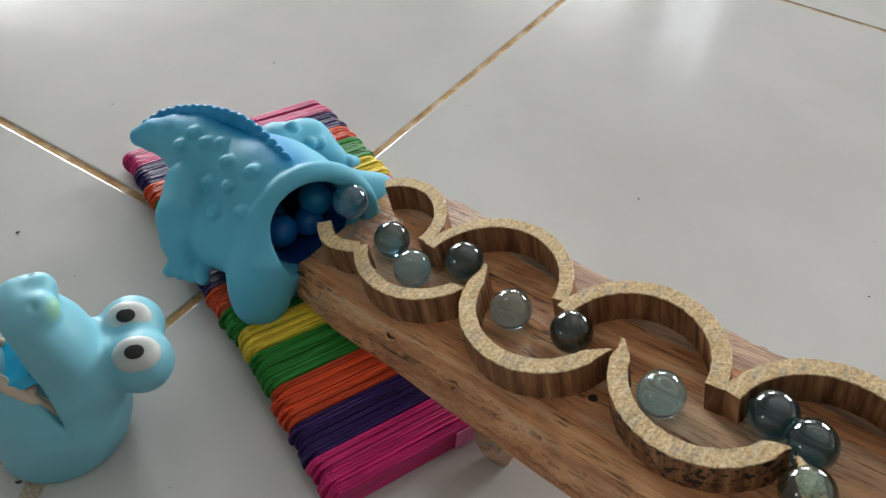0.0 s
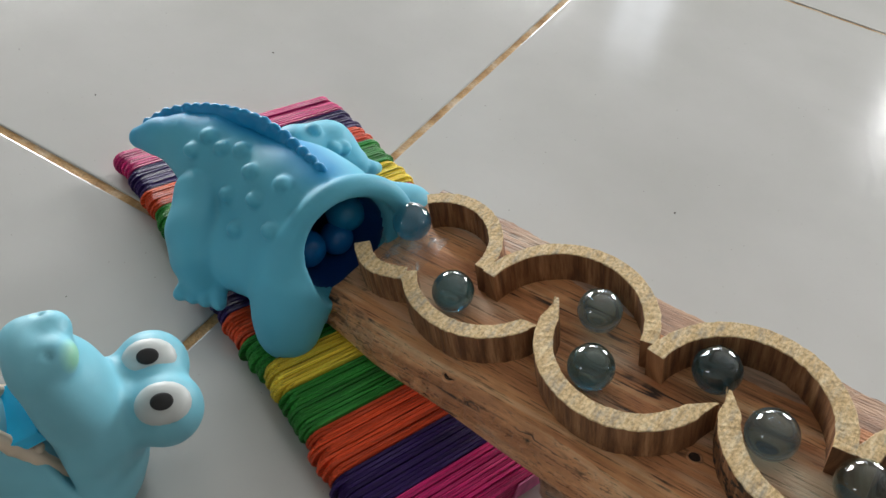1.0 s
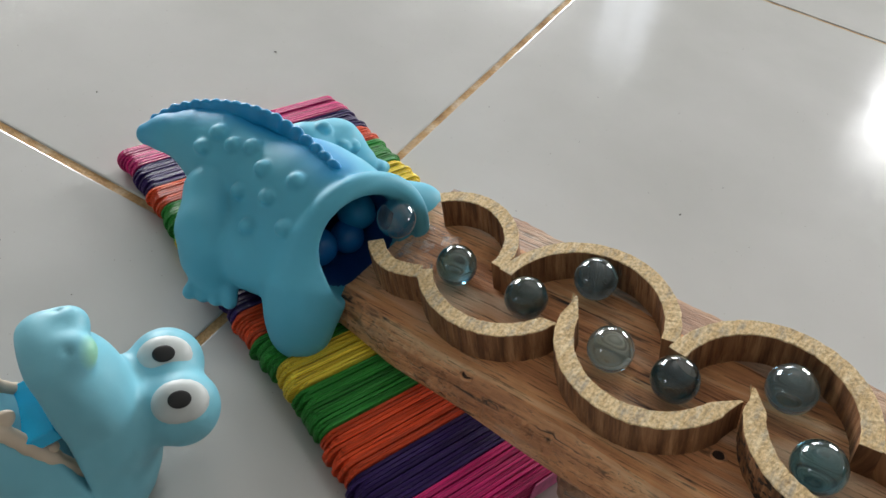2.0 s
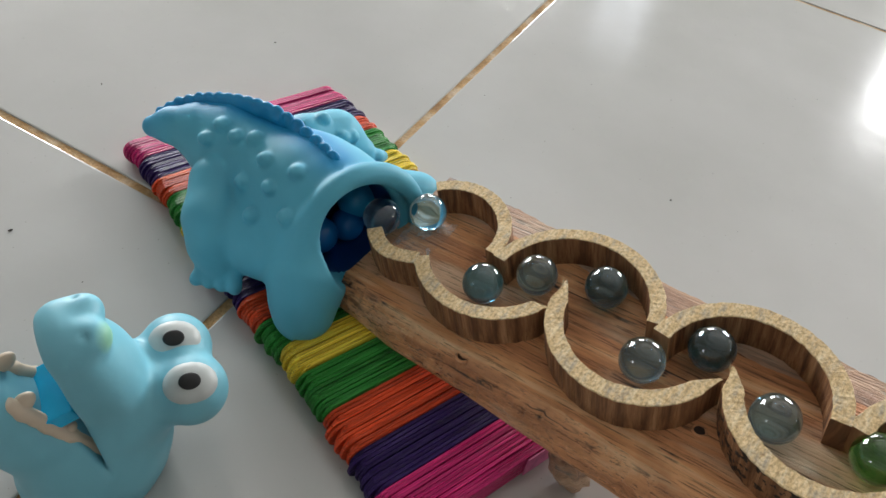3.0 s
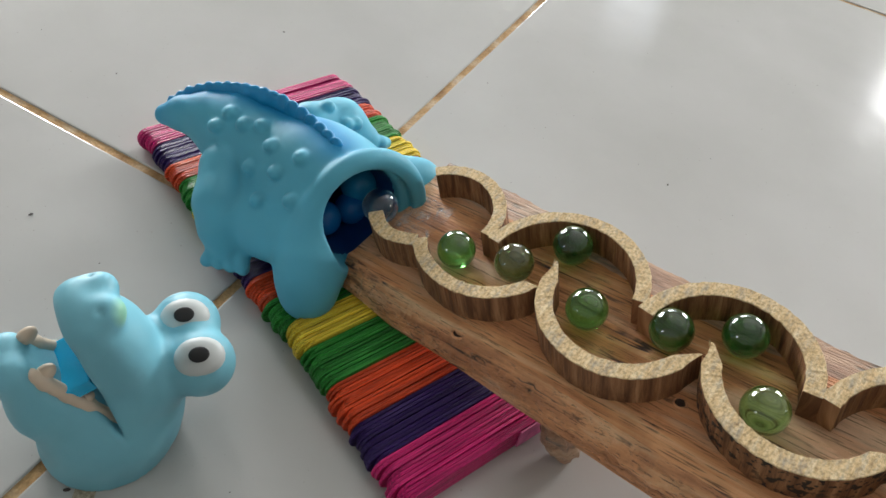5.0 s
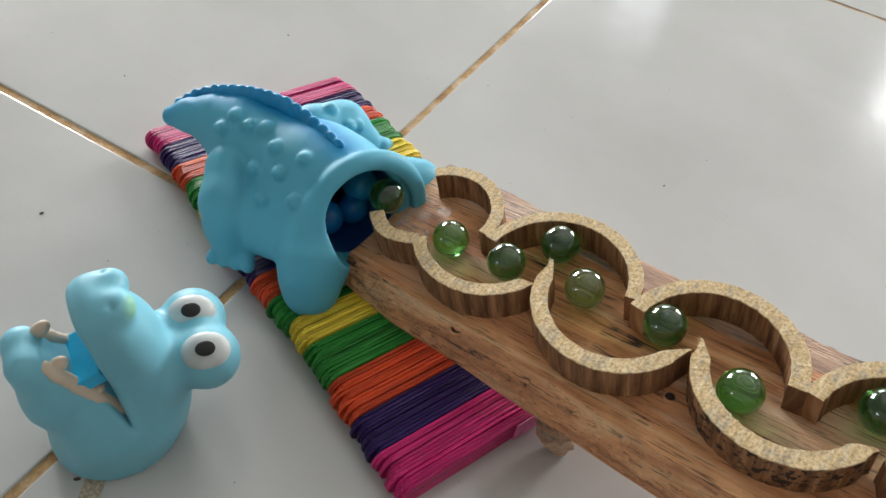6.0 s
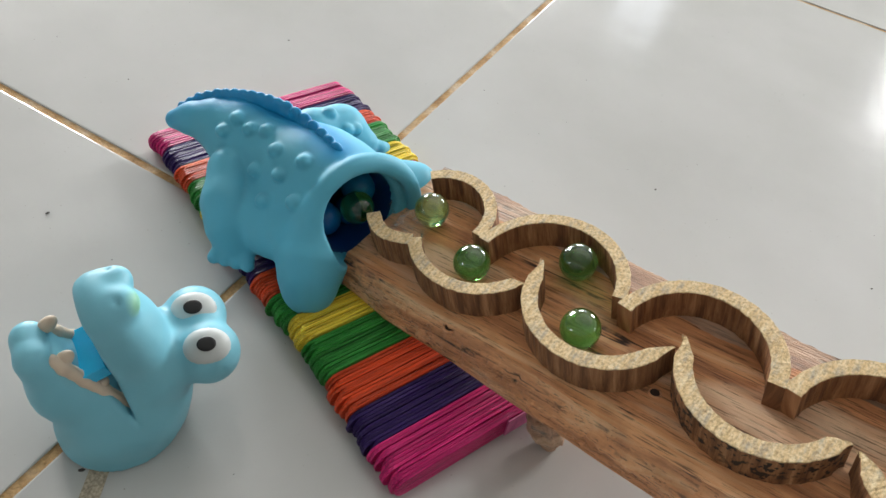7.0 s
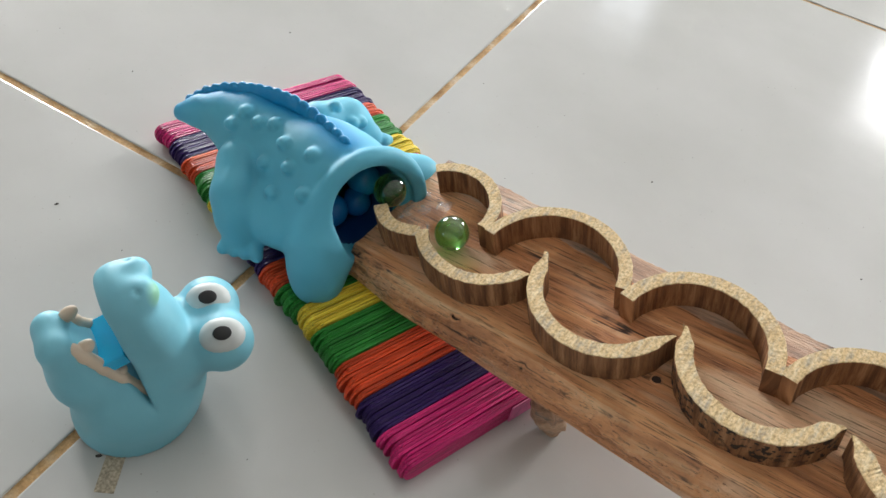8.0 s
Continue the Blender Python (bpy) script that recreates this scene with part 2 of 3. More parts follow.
BALL_TEAL = plain_material("teal_plastic", (0.006, 0.12, 0.26), 0.25)
BALL_BLUE = plain_material("blue_plastic", (0.006, 0.16, 0.46), 0.25)
BALL_PURPLE = plain_material("purple_plastic", (0.03, 0.015, 0.22), 0.3)
# much darker than the skin: shade of the hollow put into its colour
HOLLOW_SHADE = plain_material("shaded_blue_inner_vinyl", (0.003, 0.035, 0.16), 0.35)
EYE_WHITE = plain_material("matt_white_paint", (0.50, 0.53, 0.52), 0.45)
PUPIL = plain_material("black_paint", (0.008, 0.008, 0.009), 0.35)
TOOTH = plain_material("cream_vinyl", (0.62, 0.50, 0.38), 0.5)
TONGUE = plain_material("bright_blue_plastic", (0.015, 0.46, 0.80), 0.25)
PINK_TAPE = plain_material("pale_pink_paper", (0.66, 0.16, 0.36), 0.6, 300.0, 0.2)
RESIDUE = plain_material("tan_tape_residue", (0.40, 0.34, 0.25), 0.7, 900.0, 0.45)
PIT = plain_material("dark_knot_wood", (0.030, 0.014, 0.008), 0.85, 500.0, 0.4)
GRIT = plain_material("dark_grit", (0.06, 0.05, 0.045), 0.8)
WALL_PAINT = plain_material("cream_wall_paint", (0.30, 0.29, 0.27), 0.8, 4.0, 0.05)
CEIL_PAINT = plain_material("white_ceiling_paint", (0.48, 0.48, 0.47), 0.9, 4.0, 0.04)
FRAME_PAINT = plain_material("white_window_paint", (0.78, 0.78, 0.76), 0.5)
GLASS_BLUE = glass_material("clear_blue_marble_glass", (0.44, 0.77, 0.96))
GLASS_GREY = glass_material("smoky_grey_marble_glass", (0.12, 0.34, 0.47))
GLASS_GREEN = glass_material("green_marble_glass", (0.17, 0.60, 0.15))
GLASS_OLIVE = glass_material("olive_green_marble_glass", (0.36, 0.63, 0.25))
CLEAR = film_material()


# ---- mesh helpers ----
def part(name, bm, material, parent, label="", smooth=False, m=None):
    me = bpy.data.meshes.new(name)
    bmesh.ops.recalc_face_normals(bm, faces=bm.faces)
    bm.to_mesh(me)
    bm.free()
    return link(name, me, material, parent, label, smooth, m)


def link(name, me, material, parent, label="", smooth=False, m=None):
    for one in material if isinstance(material, (list, tuple)) else (material,):
        if one and not me.materials.get(one.name):
            me.materials.append(one)
    if smooth:
        me.polygons.foreach_set("use_smooth", [True] * len(me.polygons))
    ob = new(name, me)
    ob.parent = parent
    if m is not None:
        ob.matrix_basis = m
    return tagged(ob, label)


def thing(name, label, category, m=None, group="", kind=""):
    ob = new(name)
    ob.empty_display_size = 0.02
    if m is not None:
        ob.matrix_basis = m
    return tagged(ob, label, category, group, kind)


def box(bm, x0, x1, y0, y1, z0, z1, bevel=0.0):
    made = bmesh.ops.create_cube(bm, size=1.0)["verts"]
    for v in made:
        v.co = Vector(((x0 + x1) / 2 + v.co.x * (x1 - x0), (y0 + y1) / 2 + v.co.y * (y1 - y0), (z0 + z1) / 2 + v.co.z * (z1 - z0)))
    if bevel:
        edges = list({e for v in made for e in v.link_edges})
        bmesh.ops.bevel(bm, geom=edges, offset=bevel, segments=2, affect="EDGES", profile=0.6)


def prism(bm, outline, z0, z1):
    """Upright prism over an outline of (x, y)."""
    low, high = [bm.verts.new((x, y, z0)) for x, y in outline], [bm.verts.new((x, y, z1)) for x, y in outline]
    n = len(outline)
    bm.faces.new(low[::-1])
    top = bm.faces.new(high)
    for i in range(n):
        bm.faces.new((low[i], low[(i + 1) % n], high[(i + 1) % n], high[i]))
    return top


def surface(field, lo, hi, step):
    """Mesh of the zero surface of a distance field (surface nets)."""
    axes = [np.arange(a, b + step, step) for a, b in zip(lo, hi)]
    grid = np.stack(np.meshgrid(*axes, indexing="ij"), -1)
    d = field(grid.reshape(-1, 3)).reshape(grid.shape[:3])
    nx, ny, nz = d.shape
    corner = [(i, j, k) for i in (0, 1) for j in (0, 1) for k in (0, 1)]
    cell = lambda c: d[c[0]:nx - 1 + c[0], c[1]:ny - 1 + c[1], c[2]:nz - 1 + c[2]]
    values = np.stack([cell(c) for c in corner], -1)
    active = (values.min(-1) < 0) & (values.max(-1) >= 0)
    total, count = np.zeros(active.shape + (3,)), np.zeros(active.shape)
    for a in range(8):
        for b in range(a + 1, 8):
            if sum(abs(p - q) for p, q in zip(corner[a], corner[b])) != 1:
                continue
            va, vb = values[..., a], values[..., b]
            cut = (va < 0) != (vb < 0)
            w = np.where(cut, va / np.where(va == vb, 1, va - vb), 0)
            for n in range(3):
                total[..., n] += np.where(cut, corner[a][n] + w * (corner[b][n] - corner[a][n]), 0)
            count += cut
    idx = -np.ones(active.shape, int)
    where = np.argwhere(active)
    idx[tuple(where.T)] = np.arange(len(where))
    verts = np.array(lo) + step * (where + total[tuple(where.T)] / count[tuple(where.T)][:, None])
    faces = []
    for n in range(3):
        p, q = [(1, 2), (2, 0), (0, 1)][n]
        a = np.moveaxis(d, (n, p, q), (0, 1, 2))
        id3 = np.moveaxis(idx, (n, p, q), (0, 1, 2))
        s0, s1 = a[:-1, 1:-1, 1:-1] < 0, a[1:, 1:-1, 1:-1] < 0
        at = np.argwhere(s0 != s1)
        i, j, k = at.T
        quad = np.stack([id3[i, j, k], id3[i, j + 1, k], id3[i, j + 1, k + 1], id3[i, j, k + 1]], 1)
        quad[~s0[i, j, k]] = quad[~s0[i, j, k]][:, ::-1]
        faces.append(quad)
    faces = np.concatenate(faces)
    faces = faces[(faces >= 0).all(1)]
    me = bpy.data.meshes.new("surface")
    me.from_pydata(verts.tolist(), [], faces.tolist())
    me.update()
    return me


def ball(p, c, r):
    return np.linalg.norm(p - np.array(c), axis=1) - r


def bone(p, a, b, ra, rb):
    """Capsule whose radius runs from ra to rb."""
    a, b = np.array(a), np.array(b)
    w = b - a
    t = np.clip((p - a) @ w / (w @ w), 0, 1)
    return np.linalg.norm(p - a - t[:, None] * w, axis=1) - (ra + t * (rb - ra))


def egg(p, c, radii, turn=None):
    """Ellipsoid; turn: a 3 x 3 matrix whose rows are its axes."""
    q = p - np.array(c)
    if turn is not None:
        q = q @ np.array(turn).T
    r = np.array(radii)
    k0, k1 = np.linalg.norm(q / r, axis=1), np.linalg.norm(q / r**2, axis=1)
    return k0 * (k0 - 1) / np.maximum(k1, 1e-9)


def join(a, b, k):
    """Smooth union."""
    h = np.maximum(k - np.abs(a - b), 0) / k
    return np.minimum(a, b) - h * h * k / 4


def carve(a, b, k):
    """Smooth difference: a without b."""
    return -join(-a, b, k)


def chain(p, nodes, k):
    d = None
    for (a, ra), (b, rb) in zip(nodes, nodes[1:]):
        e = bone(p, a, b, ra, rb)
        d = e if d is None else join(d, e, k)
    return d


# ---- the room ----
W, E, S, N, H = ROOM
SIZE, GAP = 0.4744, 0.0044


def build_floor():
    bm = bmesh.new()
    box(bm, W, E, S, N, -0.06, -0.0009)
    floor = part("floor", bm, GROUT, None)
    tagged(floor, "white glazed ceramic floor tiles with stained brown grout", "floor", kind="structure")
    bm = bmesh.new()
    box(bm, GAP / 2, SIZE - GAP / 2, GAP / 2, SIZE - GAP / 2, -0.01, 0.0, 0.0009)
    one = part("tile", bm, TILE, floor)
    rng = random.Random(4)
    cells = [(i, j) for i in range(-5, 6) for j in range(-5, 8) if W < (i + 0.5) * SIZE < E and S < (j + 0.5) * SIZE < N]
    for n, (i, j) in enumerate(cells):
        ob = one if n == 0 else new("tile", one.data)
        ob.parent = floor
        ob.matrix_basis = pose(i * SIZE, j * SIZE, 0, rng.uniform(-0.02, 0.02), rng.uniform(-0.02, 0.02), 0)
    return floor


def wall_with_windows(name, length, place, turn, openings):
    """Wall along its own x, inner face at y = 0, outside towards +y."""
    bm = bmesh.new()
    edges = sorted(openings)
    x = 0.0
    for c, sill, w, h, _ in edges:
        box(bm, x, c - w / 2, 0, 0.15, 0, H)
        box(bm, c - w / 2, c + w / 2, 0, 0.15, 0, sill)
        box(bm, c - w / 2, c + w / 2, 0, 0.15, sill + h, H)
        x = c + w / 2
    box(bm, x, length, 0, 0.15, 0, H)
    m = pose(*place, 0, 0, turn)
    wall = part(name, bm, WALL_PAINT, None, m=m)
    tagged(wall, "plain cream painted plaster room wall", "wall", kind="structure")
    for n, (c, sill, w, h, power) in enumerate(edges):
        win = tagged(new(f"window_{name}_{n + 1}"), "white framed window with daylight behind it", "window", kind="structure")
        win.matrix_basis = m @ pose(c, 0, sill)
        bm = bmesh.new()
        t = 0.035
        for a in ((-w / 2, -w / 2 + t, 0, h), (w / 2 - t, w / 2, 0, h), (-w / 2 + t, w / 2 - t, 0, t), (-w / 2 + t, w / 2 - t, h - t, h), (-t / 2, t / 2, t, h - t)):
            box(bm, a[0], a[1], 0.05, 0.10, a[2], a[3], 0.003)
        part("window_frame", bm, FRAME_PAINT, win)
        lamp_at = m @ Vector((c, 0.13, sill + h / 2))
        window_lamp(lamp_at, m @ Vector((c, -1.0, sill + h / 2)), w - 0.08, h - 0.08, power)
    return wall


def build_room():
    build_floor()
    bm = bmesh.new()
    box(bm, W - 0.15, E + 0.15, S - 0.15, N + 0.15, H, H + 0.1)
    tagged(part("ceiling", bm, CEIL_PAINT, None), "plain white painted ceiling", "ceiling", kind="structure")
    sides = {"north": (E - W, (W, N, 0), 0, lambda c: c - W), "west": (N - S, (W, S, 0), 90, lambda c: c - S),
             "south": (E - W, (E, S, 0), 180, lambda c: E - c), "east": (N - S, (E, N, 0), -90, lambda c: N - c)}
    for name, (length, place, turn, along) in sides.items():
        wall_with_windows("wall_" + name, length, place, turn, [(along(c), sill, w, h, p) for side, c, sill, w, h, p in WINDOWS if side == name])


build_room()


# ---- mat of craft sticks ----
BOARD = pose(0.1165, -0.0837, 0, 0, 0, math.degrees(1.15266))
STICK = (0.117, 0.00139, 0.0113)
BANDS = [("pink", 9), ("purple", 8), ("orange", 9), ("green", 9), ("yellow", 7), ("green", 8), ("orange", 7), ("purple", 8), ("pink", 8), ("yellow", 9), ("green", 9), ("orange", 6), ("purple", 8), ("pink", 7)]


def stick_mesh():
    """A craft stick on its edge: rounded ends, softened long edges."""
    length, thick, high = STICK
    bm = bmesh.new()
    r = high / 2
    outline = [(r - r * math.sin(a), r - r * math.cos(a)) for a in (math.pi * k / 8 for k in range(9))]
    outline += [(length - x, z) for x, z in outline[::-1]]
    rings = []
    for y, inset in ((0, 0.00020), (0.00016, 0), (thick - 0.00016, 0), (thick, 0.00020)):
        ring = []
        for x, z in outline:
            cx, cz = (min(max(x, r), length - r), r)
            d = math.hypot(x - cx, z - cz) or 1
            ring.append(bm.verts.new((x - (x - cx) / d * inset, y, z - (z - cz) / d * inset)))
        rings.append(ring)
    bm.faces.new(rings[0])
    bm.faces.new(rings[-1][::-1])
    n = len(outline)
    for a, b in zip(rings, rings[1:]):
        for i in range(n):
            bm.faces.new((a[i], b[i], b[(i + 1) % n], a[(i + 1) % n]))
    me = bpy.data.meshes.new("craft_stick")
    bmesh.ops.recalc_face_normals(bm, faces=bm.faces)
    bm.to_mesh(me)
    bm.free()
    return me


def build_mat():
    mat_ob = thing("craft_stick_mat", "mat of dyed craft sticks glued on edge in colour bands", "craft mat", BOARD)
    rng = random.Random(11)
    meshes = {}
    base = stick_mesh()
    for colour, material in STICKS.items():
        meshes[colour] = base.copy()
        meshes[colour].materials.append(material)
    y = 0.0
    for band, (colour, many) in enumerate(BANDS):
        proud = {4: 0.0040, 3: 0.0028, 2: 0.0014}.get(band, 0.0)
        shift = rng.uniform(-0.0012, 0.0012)
        sticks = round(many * 4 / 3)
        for k in range(sticks):
            ob = new("craft_stick", meshes[colour])
            ob.parent = mat_ob
            ob.matrix_basis = pose(shift + rng.uniform(-0.0015, 0.0015), y, proud + rng.uniform(0, 0.0005), rng.uniform(-1.0, 1.0), rng.uniform(-0.25, 0.25), rng.uniform(-0.10, 0.10))
            y += 0.00208 * many / sticks
    return mat_ob


build_mat()

# ---- marble ramp ----
E1, E2 = Vector((0.9613, -0.1735, 0.2142)), Vector((0.1429, 0.9781, 0.1511))
E3 = E1.cross(E2).normalized()
RAMP_AT = Vector((0.08834, -0.00894, 0.05438))
RAMP = Matrix.Translation(RAMP_AT) @ Matrix((E1, E2, E3)).transposed().to_4x4() @ Matrix.Scale(0.985, 4)
TOP, MARBLE = -0.0137, 0.0078           # channel floor below the wall tops, marble radius


def plank_profile(u):
    """Sawn slab with a torn near edge that runs askew: outline (v, w) of its section at u."""
    n = lambda k, f, a=0.0009: a * noise.noise((u * f, k * 3.1, 0.7))
    rough = lambda k: n(k, 60, 0.0013) + n(k + 20, 210, 0.0012) + n(k + 60, 560, 0.0007)
    near = float(np.interp(u, (-0.050, -0.020, 0.020, 0.060, 0.120, 0.200, 0.600), (-0.0140, -0.0184, -0.0202, -0.0232, -0.0262, -0.0280, -0.0280)))
    far = float(np.interp(u, (-0.050, -0.010, 0.060, 0.140, 0.600), (0.0560, 0.0535, 0.0475, 0.0448, 0.0445))) + n(2, 60) + n(22, 300, 0.0006)
    out = [(far, TOP), (far + 0.0010 + rough(3), TOP - 0.0022), (far + 0.0022 + rough(5), TOP - 0.0060), (far + 0.0012 + n(3, 50), -0.0285)]
    out += [(near - 0.0020 + n(4, 30), -0.0292), (near - 0.0058 + n(6, 40, 0.0006), -0.0282)]
    edge = [(-0.0057, -0.0258), (-0.0052, -0.0240), (-0.0045, -0.0222), (-0.0036, -0.0204), (-0.0024, -0.0186), (-0.0010, -0.0166)]
    out += [(near + v + rough(7 + 0.35 * k), w + 0.6 * rough(40 + 0.5 * k)) for k, (v, w) in enumerate(edge)]
    return out + [(near + 0.0014 + n(1, 40) + n(21, 240, 0.0005), TOP), (far - 0.0135 + n(9, 25, 0.003), TOP + 0.0001)]


def build_ramp():
    ob = thing("marble_ramp", "sloping teak plank with half-ring walls forming a zigzag marble channel", "marble run", RAMP)
    bm = bmesh.new()
    rings = []
    us = [-0.0500 + 0.0010 * k for k in range(291)] + [0.241 + 0.006 * k for k in range(68)]
    for i, u in enumerate(us):
        ring = []
        for v, w in plank_profile(u):
            slant = (v + 0.014) * 0.2 if i == 0 else 0
            ring.append(bm.verts.new((u + slant, v, w)))
        rings.append(ring)
    n = len(rings[0])
    for a, b in zip(rings, rings[1:]):
        for i in range(n):
            f = bm.faces.new((a[i], b[i], b[(i + 1) % n], a[(i + 1) % n]))
            f.material_index = 2 if i in (0, 1, 13) else 1 if 6 <= i <= 11 else 0
            f.smooth = False
    bm.faces.new(rings[0]).material_index = 1
    bm.faces.new(rings[-1][::-1])
    part("plank", bm, [PLANK, BARK, WEATHERED], ob, "reddish teak plank with a torn near edge")
    # half rings: centre, inner and outer radius, from and to degrees, pointed ends (start, end)
    arcs = [
        (-0.0222, 0.0185, 0.0220, 0.0276, 133, -4, 0, 0),
        (0.0379, 0.0125, 0.0286, 0.0340, 174, 10, 0, 0),
        (0.1014, 0.0106, 0.0260, 0.0322, 171, 4, 0, 0),
        (0.1652, 0.0082, 0.0268, 0.0330, 171, 3, 0, 0),
        (-0.0300, 0.0177, 0.0174, 0.0238, -137, -58, 0, 0),
        (0.0061, 0.0196, 0.0276, 0.0334, -144, -27, 0, 0.6),
        (0.0657, 0.0152, 0.0258, 0.0322, -187, -12, 1, 1),
        (0.1284, 0.0154, 0.0252, 0.0317, -179, -20, 1, 0.6),
        (0.1895, 0.0140, 0.0252, 0.0318, -160, -22, 1, 1),
    ]
    for k in range(1, 7):
        arcs.append((0.1670 + 0.063 * k, 0.0085, 0.0262, 0.0326, 157, 5, 0, 0))
        arcs.append((0.1895 + 0.063 * k, 0.0145, 0.0255, 0.0320, -175, -22, 1, 1))
    rng = random.Random(5)
    for cx, cy, ri, ro, a0, a1, p0, p1 in arcs:
        steps = 90
        inner, outer = [], []
        for k in range(steps + 1):
            t = k / steps
            a = radians(a0 + (a1 - a0) * t)
            wob = 0.00025 * math.sin(9 * t + cx * 300)
            nick = 0.00026 * noise.noise((t * 40, cx * 90, 1.3)) + 0.00016 * noise.noise((t * 130, cx * 70, 4.1))
            point = 1.0
            if p0:
                point = min(point, 0.12 + t * 9 / p0)
            if p1:
                point = min(point, 0.12 + (1 - t) * 9 / p1)
            mid, half = (ri + ro) / 2 + wob, (ro - ri) / 2 * min(1, point)
            mid = mid + (ro - mid - half) * (1 - min(1, point))
            inner.append(((mid - half + nick) * math.cos(a), (mid - half + nick) * math.sin(a)))
            outer.append(((mid + half - nick) * math.cos(a), (mid + half - nick) * math.sin(a)))
        bm = bmesh.new()
        top = []
        loops = []
        outline = inner + outer[::-1]
        centre = [((i[0] + o[0]) / 2, (i[1] + o[1]) / 2) for i, o in zip(inner, outer)]
        centre = centre + centre[::-1]
        for w, inset in ((TOP - 0.0006, 0), (-0.0004, 0), (0.0, 0.07)):
            loops.append([bm.verts.new((x + (c[0] - x) * inset, y + (c[1] - y) * inset, w + (rng.uniform(-0.00009, 0.00009) if w > -0.001 else 0))) for (x, y), c in zip(outline, centre)])
        m = len(outline)
        for n_, (a, b) in enumerate(zip(loops, loops[1:])):
            for i in range(m):
                f = bm.faces.new((a[i], a[(i + 1) % m], b[(i + 1) % m], b[i]))
                f.material_index = n_
        for k in range(steps):
            f = bm.faces.new((loops[2][k], loops[2][k + 1], loops[2][m - 2 - k], loops[2][m - 1 - k]))
            f.material_index = 1
        # splinters at a pointed start
        if p0:
            for k in range(5):
                a = radians(a0 + 1.5 + 2.2 * k)
                root = Vector(((ro - 0.0006 * k) * math.cos(a), (ro - 0.0006 * k) * math.sin(a), -0.0002))
                tip = root + Vector((rng.uniform(-0.0012, 0.0002), rng.uniform(0.0006, 0.0018), rng.uniform(0.0002, 0.0010)))
                base = [bm.verts.new(root + Vector(o) * 0.0003) for o in ((1, 0, 0), (-0.5, 0.9, 0), (-0.5, -0.9, 0))]
                top_v = bm.verts.new(tip)
                bm.faces.new(base).material_index = 1
                for i in range(3):
                    bm.faces.new((base[i], base[(i + 1) % 3], top_v)).material_index = 1
        part("ring_wall", bm, [RING_MOULDY if abs(cx - 0.1284) < 0.001 else RING_SIDE, RING_TOP], ob, "half ring of teak with a pale sawn top", m=Matrix.Translation((cx, cy, 0)))
    # knots: a swollen rim round a dark pit
    for u, v, w, r in ((0.0964, -0.0034, TOP, 0.0021), (0.0150, -0.0196, TOP - 0.0020, 0.0024)):
        bm = bmesh.new()
        loops = []
        for rad, up in ((1.30, -0.0004), (1.15, 0.0001), (1.0, 0.0003), (0.85, 0.0001), (0.6, -0.0001)):
            loops.append([bm.verts.new((rad * r * (1 + 0.22 * noise.noise((a * 0.9, rad, u * 90))) * math.cos(a), 0.85 * rad * r * math.sin(a), up)) for a in (math.tau * i / 20 for i in range(20))])
        for n_, (a, b) in enumerate(zip(loops, loops[1:])):
            for i in range(20):
                bm.faces.new((a[i], a[(i + 1) % 20], b[(i + 1) % 20], b[i])).material_index = int(n_ == 3)
        bm.faces.new(loops[-1]).material_index = 1
        part("knot", bm, [BARK, PIT], ob, "dark knot in the teak", smooth=True, m=Matrix.Translation((u, v, w + 0.0002)))
    # stub of a branch under the near edge
    bm = bmesh.new()
    bmesh.ops.create_icosphere(bm, subdivisions=4, radius=1.0)
    for v in bm.verts:
        k = 1 + 0.22 * noise.noise(v.co * 2.1) + 0.10 * noise.noise(v.co * 6) + 0.07 * math.sin(9 * v.co.z + 2 * math.atan2(v.co.y, v.co.x))
        v.co = Vector((v.co.x * 0.0075 * k, v.co.y * 0.0060 * k, v.co.z * 0.0150 * k))
    part("branch_stub", bm, BRANCH, ob, "knotty grey-brown branch stub", smooth=True, m=STUB)
    return ob


STUB = RAMP.inverted() @ Matrix.Translation((0.1530, -0.0300, 0.0140)) @ pose(0, 0, 0, 14, -20, 0)
build_ramp()


# ---- crocodile toy: body on the mat, head on the floor ----
CROC, HEAD = Vector((0.0, 0.016, 0.0115)), Vector((0.0109, -0.1124, 0.0000))
NECK = np.array((0.0418, 0.0022, 0.0372))
NECK_AXIS = np.array((0.89, -0.38, 0.25)) / math.sqrt(0.89**2 + 0.38**2 + 0.25**2)
RIDGE = [(-0.0663, 0.0085, 0.0417), (-0.0600, 0.0135, 0.0472), (-0.0512, 0.0168, 0.0518), (-0.0416, 0.0182, 0.0556), (-0.0322, 0.0192, 0.0584),
         (-0.0227, 0.0198, 0.0602), (-0.0129, 0.0197, 0.0612), (-0.0009, 0.0170, 0.0620), (0.0115, 0.0125, 0.0627), (0.0220, 0.0085, 0.0626)]
BUMPS = [(-0.0336, 0.0005, 0.0502), (-0.0304, 0.0064, 0.0547), (-0.0212, 0.0041, 0.0544), (-0.0129, 0.0056, 0.0568), (-0.0018, -0.0028, 0.0578), (0.0145, -0.0045, 0.0613),
         (-0.0083, -0.0094, 0.0478), (0.0066, -0.0110, 0.0540), (0.0028, -0.0176, 0.0416), (0.0198, -0.0179, 0.0505), (-0.0091, 0.0470, 0.0459), (0.0027, 0.0532, 0.0381), (0.0070, 0.0470, 0.0440)]


